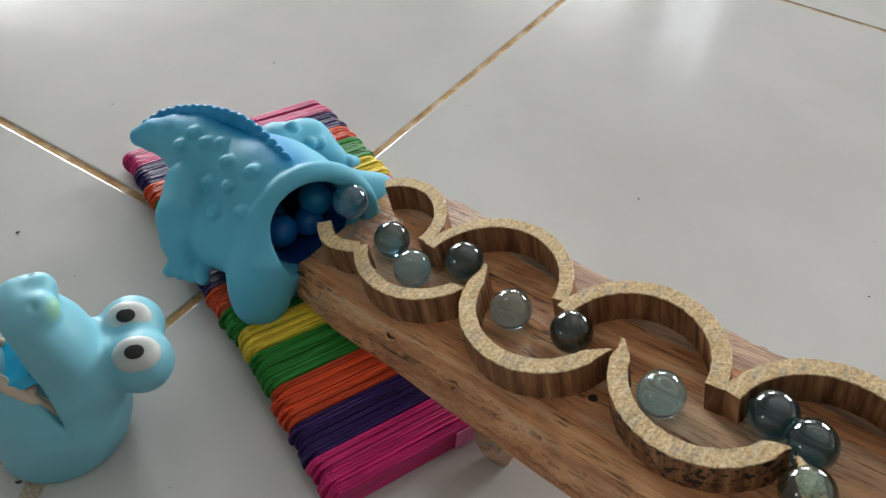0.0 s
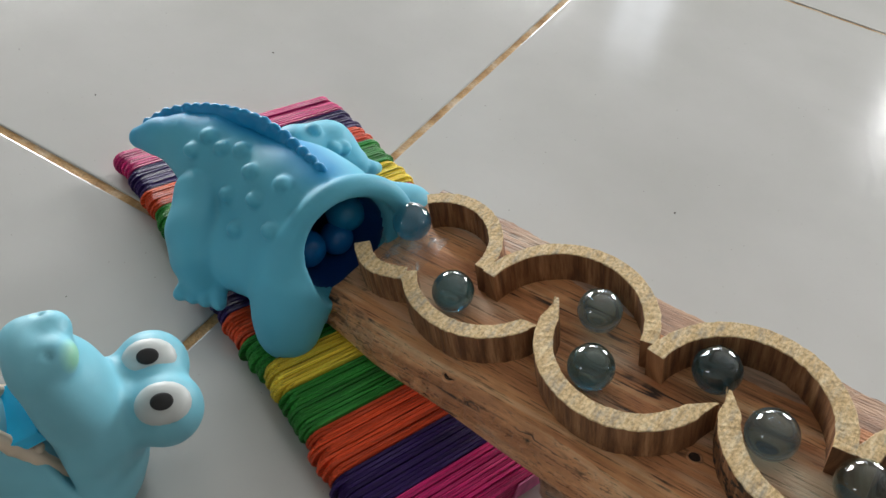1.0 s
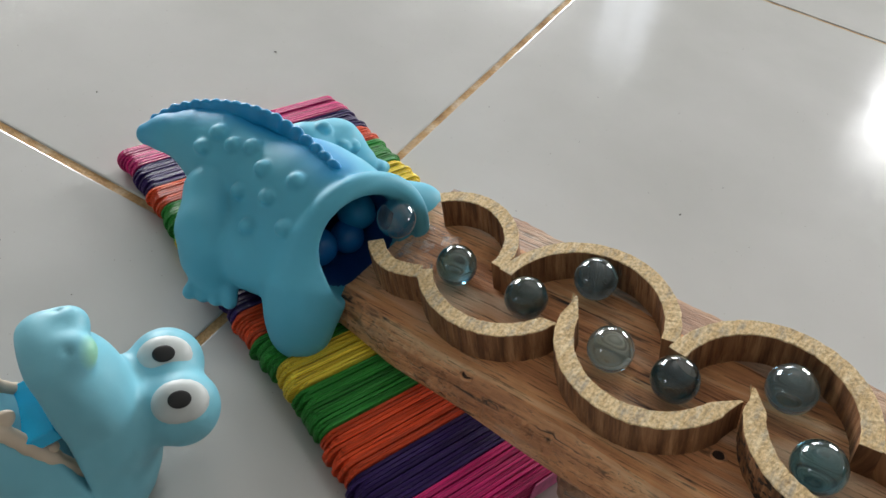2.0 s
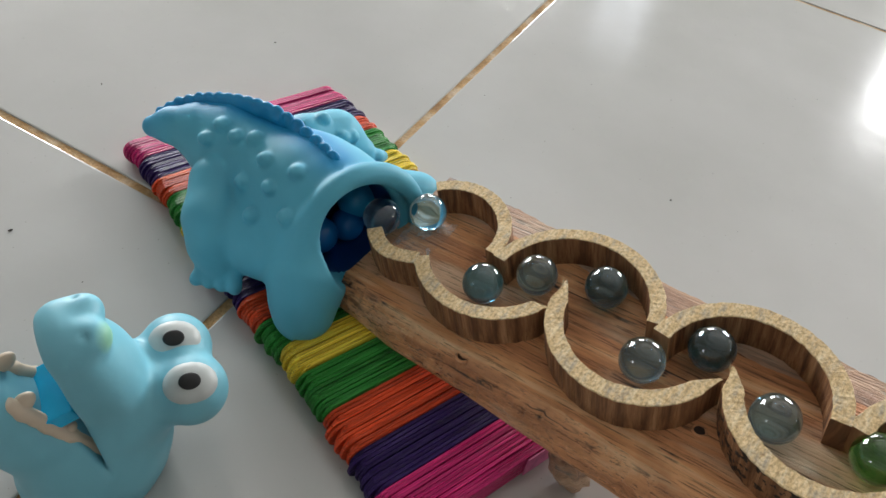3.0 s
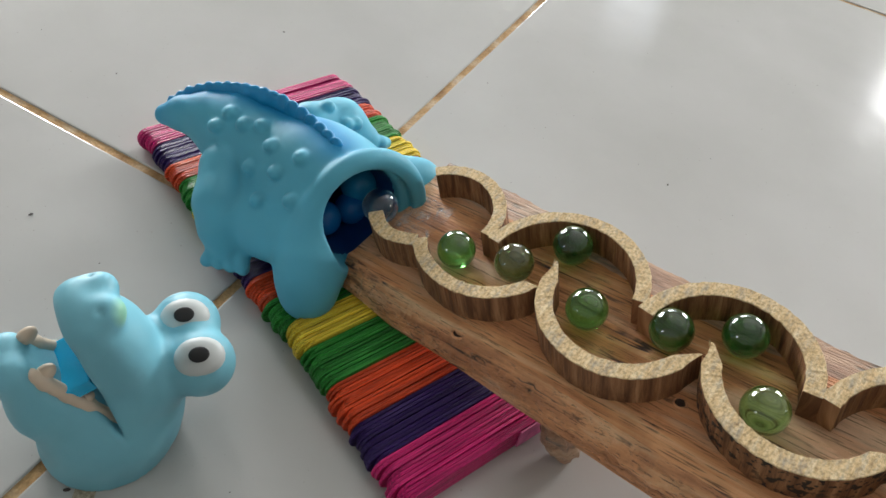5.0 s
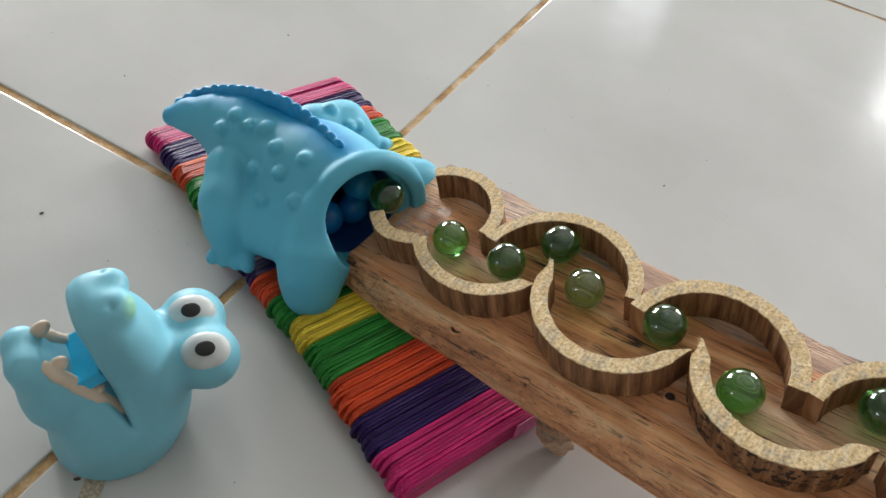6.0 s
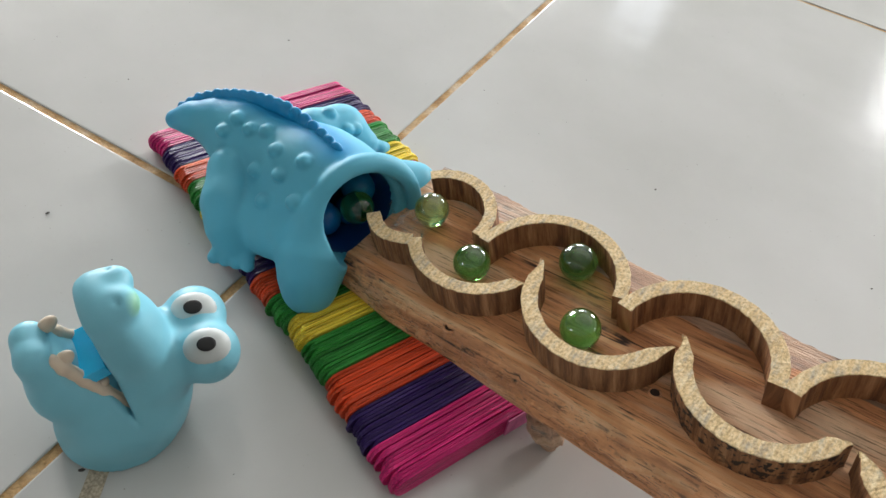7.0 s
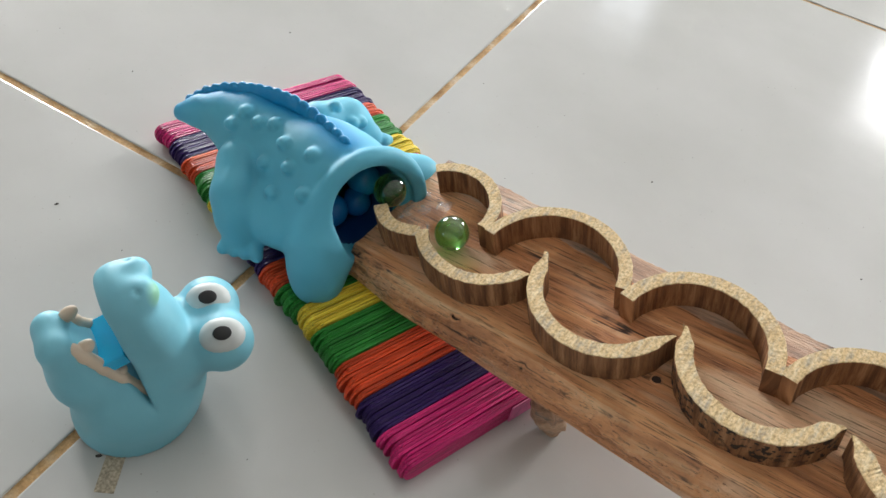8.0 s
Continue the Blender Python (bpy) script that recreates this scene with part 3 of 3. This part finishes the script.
def body_base(p):
    d = bone(p, (-0.028, 0.0150, 0.0362), (0.020, 0.0080, 0.0378), 0.0214, 0.0252)
    d = join(d, egg(p, (0.0060, -0.0050, 0.0270), (0.030, 0.0265, 0.0165)), 0.006)
    d = join(d, bone(p, (0.012, 0.0095, 0.0385), NECK, 0.0250, 0.0270), 0.008)
    # the neck is cut flat, with a raised rim
    along = (p - NECK) @ NECK_AXIS
    off = np.linalg.norm(p - NECK - along[:, None] * NECK_AXIS, axis=1)
    d = -join(-d, -along, 0.002)
    d = join(d, np.hypot(off - 0.0268, along + 0.0012) - 0.0050, 0.0016)
    d = join(d, chain(p, [((-0.038, 0.0150, 0.0405), 0.0142), ((-0.0490, 0.0105, 0.0425), 0.0104), ((-0.0590, 0.0060, 0.0418), 0.0074), ((-0.0665, 0.0025, 0.0398), 0.0047)], 0.004), 0.012)
    legs = [
        [((-0.0245, -0.0075, 0.0380), 0.0105), ((-0.0160, -0.0215, 0.0320), 0.0100), ((-0.0095, -0.0270, 0.0255), 0.0096), ((-0.0050, -0.0295, 0.0205), 0.0080)],
        [((0.0275, -0.0100, 0.0340), 0.0195), ((0.0325, -0.0225, 0.0285), 0.0150), ((0.0352, -0.0285, 0.0225), 0.0118), ((0.0368, -0.0305, 0.0180), 0.0112)],
        [((-0.0135, 0.0400, 0.0360), 0.0120), ((-0.0080, 0.0560, 0.0300), 0.0125), ((0.0010, 0.0620, 0.0220), 0.0090)],
        [((0.0330, 0.0320, 0.0350), 0.0125), ((0.0430, 0.0440, 0.0290), 0.0110), ((0.0480, 0.0490, 0.0205), 0.0090)],
    ]
    for leg, blend in zip(legs, (0.0020, 0.0060, 0.0030, 0.0030)):
        d = join(d, chain(p, leg, 0.005), blend)
    feet = [((-0.0035, -0.0305, 0.0170), (0.30, -0.95)), ((0.0040, 0.0660, 0.0165), (-0.5, 0.85)), ((0.0500, 0.0520, 0.0165), (-0.2, 0.95))]
    for (x, y, z), (fx, fy) in feet:
        for k in (-1.5, -0.5, 0.5, 1.5):
            side = (-fy * k * 0.0044, fx * k * 0.0044)
            toe = bone(p, (x + side[0] * 0.7, y + side[1] * 0.7, z + 0.003), (x + side[0] * 1.2 + fx * 0.0062, y + side[1] * 1.2 + fy * 0.0062, z - 0.0012), 0.0042, 0.0030)
            d = join(d, toe, 0.0014)
    return d


def body_field(p):
    d = body_base(p)
    for b in BUMPS_ON:
        d = join(d, egg(p, b, (0.0037, 0.0037, 0.0030)), 0.0008)
    # the neck is hollow
    along = (p - NECK) @ NECK_AXIS
    off = np.linalg.norm(p - NECK - along[:, None] * NECK_AXIS, axis=1)
    step = np.hypot(off - 0.0228, along - 0.0005) - 0.0008
    d = carve(d, step, 0.001)
    return carve(d, hollow(p), 0.0016)


def hollow(p):
    return np.minimum(bone(p, NECK + 0.03 * NECK_AXIS, (0.014, 0.0090, 0.0385), 0.0222, 0.0190), bone(p, (0.014, 0.0090, 0.0390), (-0.024, 0.0150, 0.0370), 0.0190, 0.0165))


def crest_field(p):
    d = chain(p, [(q - np.array((0, 0, 0.0012)), 0.0016 + 0.0009 * (n > 1)) for n, q in enumerate(np.array(RIDGE))], 0.003)
    for n in range(19):
        t = n / 18 * 9
        i, f = min(int(t), 8), t - min(int(t), 8)
        q = np.array(RIDGE[i]) * (1 - f) + np.array(RIDGE[i + 1]) * f
        d = join(d, egg(p, q + (0, -0.0004, 0.0012), (0.0034, 0.0020, 0.0040)), 0.0014)
    return d


# head: x towards the crown, y across, z along the snout
HEAD_AT = Matrix.Translation(HEAD) @ Matrix(((0.54, 0.84, 0), (0.84, -0.54, 0), (0, 0, -1))).to_4x4() @ Matrix.Diagonal((1, 1, -1, 1))


def pair(p, nodes, y, k):
    """A chain on both sides of the middle plane."""
    both = [chain(p, [((x, s * y, z), r) for x, z, r in nodes], k) for s in (-1, 1)]
    return join(both[0], both[1], 0.006)


def head_field(p):
    d = chain(p, [((-0.0025, 0, 0.004), 0.0230), ((0.0022, 0, 0.018), 0.0228), ((0.010, 0, 0.031), 0.0180)], 0.006)
    d = join(d, pair(p, [(-0.006, 0.018, 0.0160), (-0.0165, 0.037, 0.0100), (-0.0222, 0.0555, 0.0062)], 0.0048, 0.006), 0.007)
    d = join(d, pair(p, [(0.0105, 0.036, 0.0140), (0.0065, 0.052, 0.0108), (0.0020, 0.0685, 0.0088)], 0.0042, 0.006), 0.005)
    # mouth: a wedge that opens towards the tips of the jaws
    q = p - np.array((0.0028, 0, 0.0263))
    t = q @ np.array((-0.333, 0, 0.943))
    gap = np.abs(q @ np.array((0.943, 0, 0.333))) - np.clip(t * 0.15, -0.01, 0.009)
    d = carve(d, np.maximum(gap, -t), 0.0022)
    for s in (-1, 1):
        d = join(d, ball(p, (0.0085, s * 0.0052, 0.0725), 0.0050), 0.004)
        d = carve(d, ball(p, (0.0062, s * 0.0078, 0.0772), 0.0012), 0.001)
        d = join(d, ball(p, (0.0320, s * 0.0088, 0.0385), 0.0117), 0.006)
    d = np.maximum(d, -p[:, 2] + 0.0004)
    d = carve(d, bone(p, (-0.0025, 0, -0.010), (0.000, 0, 0.008), 0.0190, 0.0180), 0.002)
    return d


def snapped(field, points):
    """Points moved onto the zero surface of a field."""
    q = np.array(points, float)
    for _ in range(12):
        d = field(q)
        g = np.stack([(field(q + h) - d) / 1e-4 for h in 1e-4 * np.eye(3)], 1)
        q = q - (d / np.maximum((g * g).sum(1), 1e-6))[:, None] * g
    return q


def local(me, origin):
    me.transform(Matrix.Translation(-origin))
    return me


def blob(name, material, parent, origin, centre, radii, toward=None, label=""):
    """Ellipsoid whose third axis looks along toward."""
    bm = bmesh.new()
    bmesh.ops.create_icosphere(bm, subdivisions=3, radius=1.0)
    turn = Vector(toward).to_track_quat("Z", "Y").to_matrix().to_4x4() if toward is not None else Matrix()
    m = Matrix.Translation(Vector(centre) - origin) @ turn @ Matrix.Diagonal((*radii, 1))
    bmesh.ops.transform(bm, matrix=m, verts=bm.verts)
    return part(name, bm, material, parent, label, smooth=True)


def build_croc():
    global BUMPS_ON
    BUMPS_ON = snapped(body_base, BUMPS)
    body = thing("toy_crocodile", "headless light blue vinyl crocodile on the stick mat", "toy", Matrix.Translation(CROC))
    me = surface(body_field, (-0.078, -0.060, 0.006), (0.070, 0.086, 0.076), 0.00105)
    me.materials.append(SKIN_BODY)
    me.materials.append(HOLLOW_SHADE)
    centres = np.zeros(3 * len(me.polygons))
    me.polygons.foreach_get("center", centres)
    centres = centres.reshape(-1, 3)
    # faces down in the hollow get the vinyl colour darkened for shade
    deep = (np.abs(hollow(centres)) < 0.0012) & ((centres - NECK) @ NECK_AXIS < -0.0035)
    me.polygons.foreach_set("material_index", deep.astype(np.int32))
    points = np.zeros(3 * len(me.vertices))
    me.vertices.foreach_get("co", points)
    far = chain(points.reshape(-1, 3), [(q, 0.0) for q in RIDGE], 0.0001)
    me.attributes.new("spray", "FLOAT", "POINT").data.foreach_set("value", np.clip(1.40 - far / 0.0115, 0, 0.95) ** 1.5)
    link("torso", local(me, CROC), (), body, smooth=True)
    link("crest", local(surface(crest_field, (-0.074, 0.000, 0.034), (0.032, 0.030, 0.076), 0.0008), CROC), SKIN_CREST, body, "darker blue scalloped crest", smooth=True)
    # the first ball stands in for a leg pocket lit through the vinyl
    for centre, radius, colour in (((0.0260, 0.0215, 0.0360), 0.0085, LIT_LEG_POCKET), ((0.0050, 0.0200, 0.0440), 0.0070, BALL_PURPLE), ((0.0225, 0.0000, 0.0290), 0.0078, BALL_BLUE),
                                   ((0.0120, 0.0045, 0.0290), 0.0078, BALL_TEAL), ((0.0270, 0.0140, 0.0270), 0.0072, BALL_BLUE)):
        bm = bmesh.new()
        bmesh.ops.create_uvsphere(bm, u_segments=32, v_segments=16, radius=radius)
        ball_ob = part("toy_ball", bm, colour, None, smooth=True, m=Matrix.Translation(centre))
        tagged(ball_ob, "smooth blue or purple ball inside the toy, the sky blue one standing in for a lit leg pocket", "ball", "balls in the toy")
    head = thing("crocodile_bust_toy", "pale blue vinyl crocodile head, mouth open, on the tiles", "toy head", HEAD_AT)
    link("skull", surface(head_field, (-0.034, -0.030, -0.003), (0.046, 0.030, 0.084), 0.0009), SKIN_HEAD, head, smooth=True)
    zero = Vector((0, 0, 0))
    view = HEAD_AT.to_3x3().inverted() @ Vector((0.47, -0.29, 0.85))
    for s in (-1, 1):
        out = (view + Vector((-0.12, s * 0.02, 0.46))).normalized()
        c = Vector((0.0320, s * 0.0088, 0.0385)) + out * 0.0083
        eye = blob("eye_white", EYE_WHITE, head, zero, c, (0.0084, 0.0070, 0.0042), out, "painted white eye")
        blob("pupil", PUPIL, eye, zero, c + out * 0.0042, (0.0034, 0.0027, 0.0005), out, "black oval pupil")
    for place, size in (((-0.0158, -0.0055, 0.0595), 0.0030), ((-0.0138, 0.0060, 0.0535), 0.0032), ((-0.0052, 0.0098, 0.0395), 0.0026), ((-0.0018, 0.0118, 0.0310), 0.0022), ((-0.0060, -0.0095, 0.0410), 0.0026)):
        blob("tooth", TOOTH, head, zero, place, (size * 0.8, size * 0.85, size * 1.4), (0.75, 0, 0.66), "cream vinyl tooth")
    for s in (-1, 1):
        nodes = [(np.array((-0.0172, s * 0.0070, 0.0560)) * (1 - k / 8) + np.array((0.0022, s * 0.0135, 0.0265)) * k / 8, 0.0023 + 0.0004 * (k % 2)) for k in range(9)]
        gum = surface(lambda p: chain(p, nodes, 0.001), (-0.022, -0.018, 0.022), (0.008, 0.018, 0.062), 0.0007)
        link("gum", gum, TOOTH, head, "tan painted gum along the jaw", smooth=True)
    bm = bmesh.new()
    box(bm, -0.0046, 0.0046, -0.0100, 0.0112, -0.002, 0.0035, 0.0005)
    g, w = Vector((-0.333, 0, 0.943)), Vector((0.943, 0, 0.333))
    m = Matrix((w, Vector((0, 1, 0)), g)).transposed().to_4x4()
    m.translation = Vector((-0.0055, 0, 0.0455))
    bmesh.ops.transform(bm, matrix=m, verts=bm.verts)
    part("tongue", bm, TONGUE, head, "bright blue plastic plate in the mouth")

build_croc()


# ---- small things ----
def build_small():
    # clear sticky tape at the lower end of the channel
    bm = bmesh.new()
    nu, nv = 22, 16
    grid = []
    for i in range(nu):
        row = []
        for j in range(nv):
            u, v = -0.0475 + 0.022 * i / (nu - 1), 0.006 + 0.026 * j / (nv - 1)
            fold = 0.0007 * noise.noise((u * 260, v * 260, 2)) + 0.0004 * noise.noise((u * 700, v * 700, 5))
            droop = -0.9 * max(0.0, -0.0440 - u)
            row.append(bm.verts.new((u - 0.002 * (i == 0), v, TOP + 0.0009 + fold + droop)))
        grid.append(row)
    for i in range(nu - 1):
        for j in range(nv - 1):
            bm.faces.new((grid[i][j], grid[i + 1][j], grid[i + 1][j + 1], grid[i][j + 1]))
    # its torn corner curls up
    strip = [[bm.verts.new((-0.0462 - 0.0022 * math.sin(a) - 0.0006 * a, 0.0150 + 0.0024 * j + 0.0008 * a, TOP + 0.0042 - 0.0032 * math.cos(a))) for j in range(2)] for a in (0.32 * i for i in range(9))]
    for a, b in zip(strip, strip[1:]):
        bm.faces.new((a[0], b[0], b[1], a[1]))
    tape = part("clear_tape", bm, CLEAR, None, smooth=True, m=RAMP)
    mod = tape.modifiers.new("thick", "SOLIDIFY")
    mod.thickness = 0.00012
    tape.visible_shadow = False
    tagged(tape, "crumpled clear sticky tape on the end of the plank", "tape")
    # paler pink tape end on the mat
    bm = bmesh.new()
    box(bm, 0.0540, 0.0900, -0.0010, -0.0003, 0.0006, 0.0114, 0.0002)
    tagged(part("pink_tape", bm, PINK_TAPE, None, m=BOARD), "pale pink paper tape on the edge of the mat", "tape")
    # old tape mark on the tiles
    bm = bmesh.new()
    box(bm, -0.0036, 0.0036, -0.0085, 0.0085, 0, 0.0002)
    tagged(part("tape_mark", bm, RESIDUE, None, m=pose(0.0220, -0.1400, 0.0001, 0, 0, 28)), "mottled tan tape residue stuck to the floor tile", "tape mark")
    # grit and scratches
    bm = bmesh.new()
    rng = random.Random(21)
    spots = [(-0.1002, -0.0533, 1.1), (0.0137, -0.1378, 1.4), (-0.1090, 0.1433, 0.8), (0.1404, 0.1593, 0.9), (0.2646, 0.1582, 0.8), (-0.1511, 0.0484, 0.7)] + [(rng.uniform(-0.25, 0.28), rng.uniform(-0.15, 0.45), rng.uniform(0.15, 0.45)) for _ in range(70)]
    for x, y, r in spots:
        m = Matrix.Translation((x, y, 0.0001)) @ pose(0, 0, 0, 0, 0, rng.uniform(0, 180)) @ Matrix.Diagonal((r * 0.0011, r * 0.0006, r * 0.0003, 1))
        bmesh.ops.create_icosphere(bm, subdivisions=1, radius=1.0, matrix=m)
    tagged(part("floor_grit", bm, GRIT, None), "tiny dark specks of grit on the tiles", "grit", kind="stuff")


build_small()

# ---- marbles ----
# middle line of the channel: (along, across) the plank for every tenth of a second of a roll
LINE = [
    (0.1730, 0.0270), (0.1572, 0.0153), (0.1504, 0.0164), (0.1406, 0.0105), (0.1291, 0.0032), (0.1168, 0.0054),
    (0.1100, 0.0157), (0.1038, 0.0276), (0.0949, 0.0271), (0.0848, 0.0195), (0.0748, 0.0088), (0.0625, 0.0017),
    (0.0555, 0.0050), (0.0508, 0.0148), (0.0453, 0.0282), (0.0349, 0.0346), (0.0260, 0.0291), (0.0212, 0.0210),
    (0.0176, 0.0143), (0.0100, 0.0080), (-0.0006, 0.0056), (-0.0100, 0.0107), (-0.0210, 0.0186), (-0.0354, 0.0263),
    (-0.0473, 0.0264), (-0.0512, 0.0198),
]
FIRST, STEP, WAVE = -0.1, 0.1, (0.69, 0.066)   # roll time of the first node, spacing, and one wave of the channel
GLASSES = {"blue": (GLASS_BLUE, "clear pale blue glass marble"), "grey": (GLASS_GREY, "smoky blue-grey glass marble"),
           "green": (GLASS_GREEN, "bright green glass marble"), "olive": (GLASS_OLIVE, "olive green glass marble")}
DROP = [(0.0524, 0.0171, 0.0505), (0.0444, 0.0137, 0.0445), (0.0405, 0.0060, 0.0365)]   # over the rim of the neck, a tenth of a second apart
MARBLES = []


def marble(colour):
    glass, label = GLASSES[colour]
    bm = bmesh.new()
    bmesh.ops.create_uvsphere(bm, u_segments=88, v_segments=44, radius=MARBLE * 0.985)
    return tagged(part("marble", bm, glass, None, smooth=True), label + " on the ramp", "marble", "rolling marbles")


def on_line(tau):
    """Centre of a marble, in the ramp's space, at a time of its roll; upstream the wave repeats."""
    waves = 0
    if tau < -0.1:
        tau = -0.1 + (tau + 0.1) * 0.55
    while tau < 0.2:
        tau, waves = tau + WAVE[0], waves + 1
    t = min((tau - FIRST) / STEP, len(LINE) - 1.001)
    i = int(t)
    f = t - i
    p0, p1, p2, p3 = (LINE[min(max(j, 0), len(LINE) - 1)] for j in (i - 1, i, i + 1, i + 2))
    uv = [0.5 * (2 * b + (c - a) * f + (2 * a - 5 * b + 4 * c - d) * f * f + (3 * b - a - 3 * c + d) * f**3) for a, b, c, d in zip(p0, p1, p2, p3)]
    return Vector((uv[0] + waves * WAVE[1], uv[1], TOP + MARBLE))


def rest(n):
    """Where the n-th marble comes to lie in the hollow body."""
    k = n % 12
    back, side, up = (k % 3) * 0.0125, ((k // 3) % 2) * 0.0150 - 0.0075, (k // 6) * 0.0140
    front = 0.020 if n > 15 else 0.0
    return Vector((-0.004 + front - back, 0.015 + side, 0.0290 + up))


def roll(colour, times, queued=None):
    """Key one marble: times holds (seconds, time of its roll); queued: where it lies on the plank at the start."""
    ob = marble(colour)
    n = len(MARBLES)
    MARBLES.append(ob)
    rows = []
    for k in range(81):
        t = k / 10
        if t <= times[0][0]:
            tau = times[0][1] + t - times[0][0]
        elif t >= times[-1][0]:
            tau = times[-1][1] + t - times[-1][0]
        else:
            (ta, a), (tb, b) = next(((p, q) for p, q in zip(times, times[1:]) if p[0] <= t <= q[0]))
            tau = a + (b - a) * (t - ta) / (tb - ta)
        if queued and t < times[0][0]:
            f = t / times[0][0]
            place = RAMP @ Vector((*queued, TOP + MARBLE)).lerp(on_line(times[0][1]), f * f)
        elif tau <= 2.2:
            place = RAMP @ on_line(tau)
        else:
            way = [RAMP @ on_line(2.1), RAMP @ on_line(2.2)] + [Vector(p) for p in DROP] + [rest(n)] * 2
            f = min(3.999, (tau - 2.2) * 10)
            i, f = int(f), f - int(f)
            p0, p1, p2, p3 = way[i:i + 4]
            place = 0.5 * (2 * p1 + (p2 - p0) * f + (2 * p0 - 5 * p1 + 4 * p2 - p3) * f * f + (3 * p1 - p0 - 3 * p2 + p3) * f**3)
        rows.append((t, Matrix.Translation(place)))
    walk(ob, rows)


def motions():
    roll("blue", [(0, 2.33)])
    roll("grey", [(0, 2.05), (0.3, 2.29)])
    roll("blue", [(0, 1.85), (0.5, 2.32)])
    roll("grey", [(0, 1.61), (0.5, 2.11), (0.7, 2.28)])
    roll("blue", [(0, 1.15), (0.5, 1.67), (1, 2.24), (1.1, 2.3)])
    roll("grey", [(0, 0.87), (0.5, 1.37), (1, 1.92), (1.4, 2.3)])
    roll("blue", [(0, 0.4), (0.5, 0.83), (1, 1.28), (1.5, 1.86)])
    roll("grey", [(0, 0.14), (0.5, 0.49), (1, 1.08), (1.5, 1.54)])
    roll("grey", [(0.5, 0.30), (1, 0.75), (1.5, 1.21)], (0.1606, 0.0126))
    roll("blue", [(0.5, 0.145), (1, 0.46), (1.5, 0.92), (2.9, 2.32)], (0.1660, -0.0022))
    roll("blue", [(1, 0.22), (1.5, 0.62), (3, 2.21), (3.2, 2.39)])
    roll("grey", [(1.4, 0.36), (1.5, 0.42), (3, 1.84), (3.5, 2.34)])
    roll("blue", [(2.8, 1.37), (3, 1.61), (3.5, 2.1), (3.7, 2.3)])
    roll("grey", [(2.8, 1.16), (3, 1.3), (3.5, 1.85), (4, 2.33)])
    roll("blue", [(2.8, 0.73), (3, 0.93), (3.5, 1.41), (4, 1.92), (4.4, 2.33)])
    roll("grey", [(2.8, 0.55), (3, 0.77), (3.5, 1.24), (4, 1.78), (4.5, 2.26), (4.6, 2.3)])
    roll("blue", [(2.8, 0.25), (3, 0.43), (3.5, 0.88), (4, 1.42), (4.5, 1.95), (4.7, 2.14)])
    roll("green", [(3, 0.19), (3.5, 0.62), (4, 1.04), (4.5, 1.48), (4.7, 1.66)])
    roll("olive", [(3.3, 0.17), (3.5, 0.29), (4, 0.75), (4.5, 1.24), (4.7, 1.4)])
    roll("green", [(3.7, 0.18), (4, 0.45), (4.5, 0.95), (5.9, 2.3)])
    roll("green", [(3.9, 0.21), (4, 0.28), (4.5, 0.72), (6, 2.01), (6.3, 2.29)])
    roll("green", [(4.1, 0.12), (4.5, 0.38), (6, 1.72), (6.5, 2.19), (6.7, 2.37)])
    roll("green", [(4.4, 0.11), (4.5, 0.17), (6, 1.46), (6.5, 1.99), (6.8, 2.32)])
    roll("olive", [(4.7, 0.11), (6, 1.22), (6.5, 1.64), (7, 2.15), (7.2, 2.36)])
    roll("green", [(5.8, 0.64), (6, 0.82), (6.5, 1.27), (7, 1.83), (7.5, 2.33), (7.6, 2.34)])
    roll("green", [(5.8, 0.24), (6, 0.41), (6.5, 0.85), (7, 1.32), (7.5, 1.89), (8, 2.4)])
    roll("green", [(6, 0.07), (6.5, 0.5), (7, 1), (7.5, 1.5), (8, 2)])

motions()
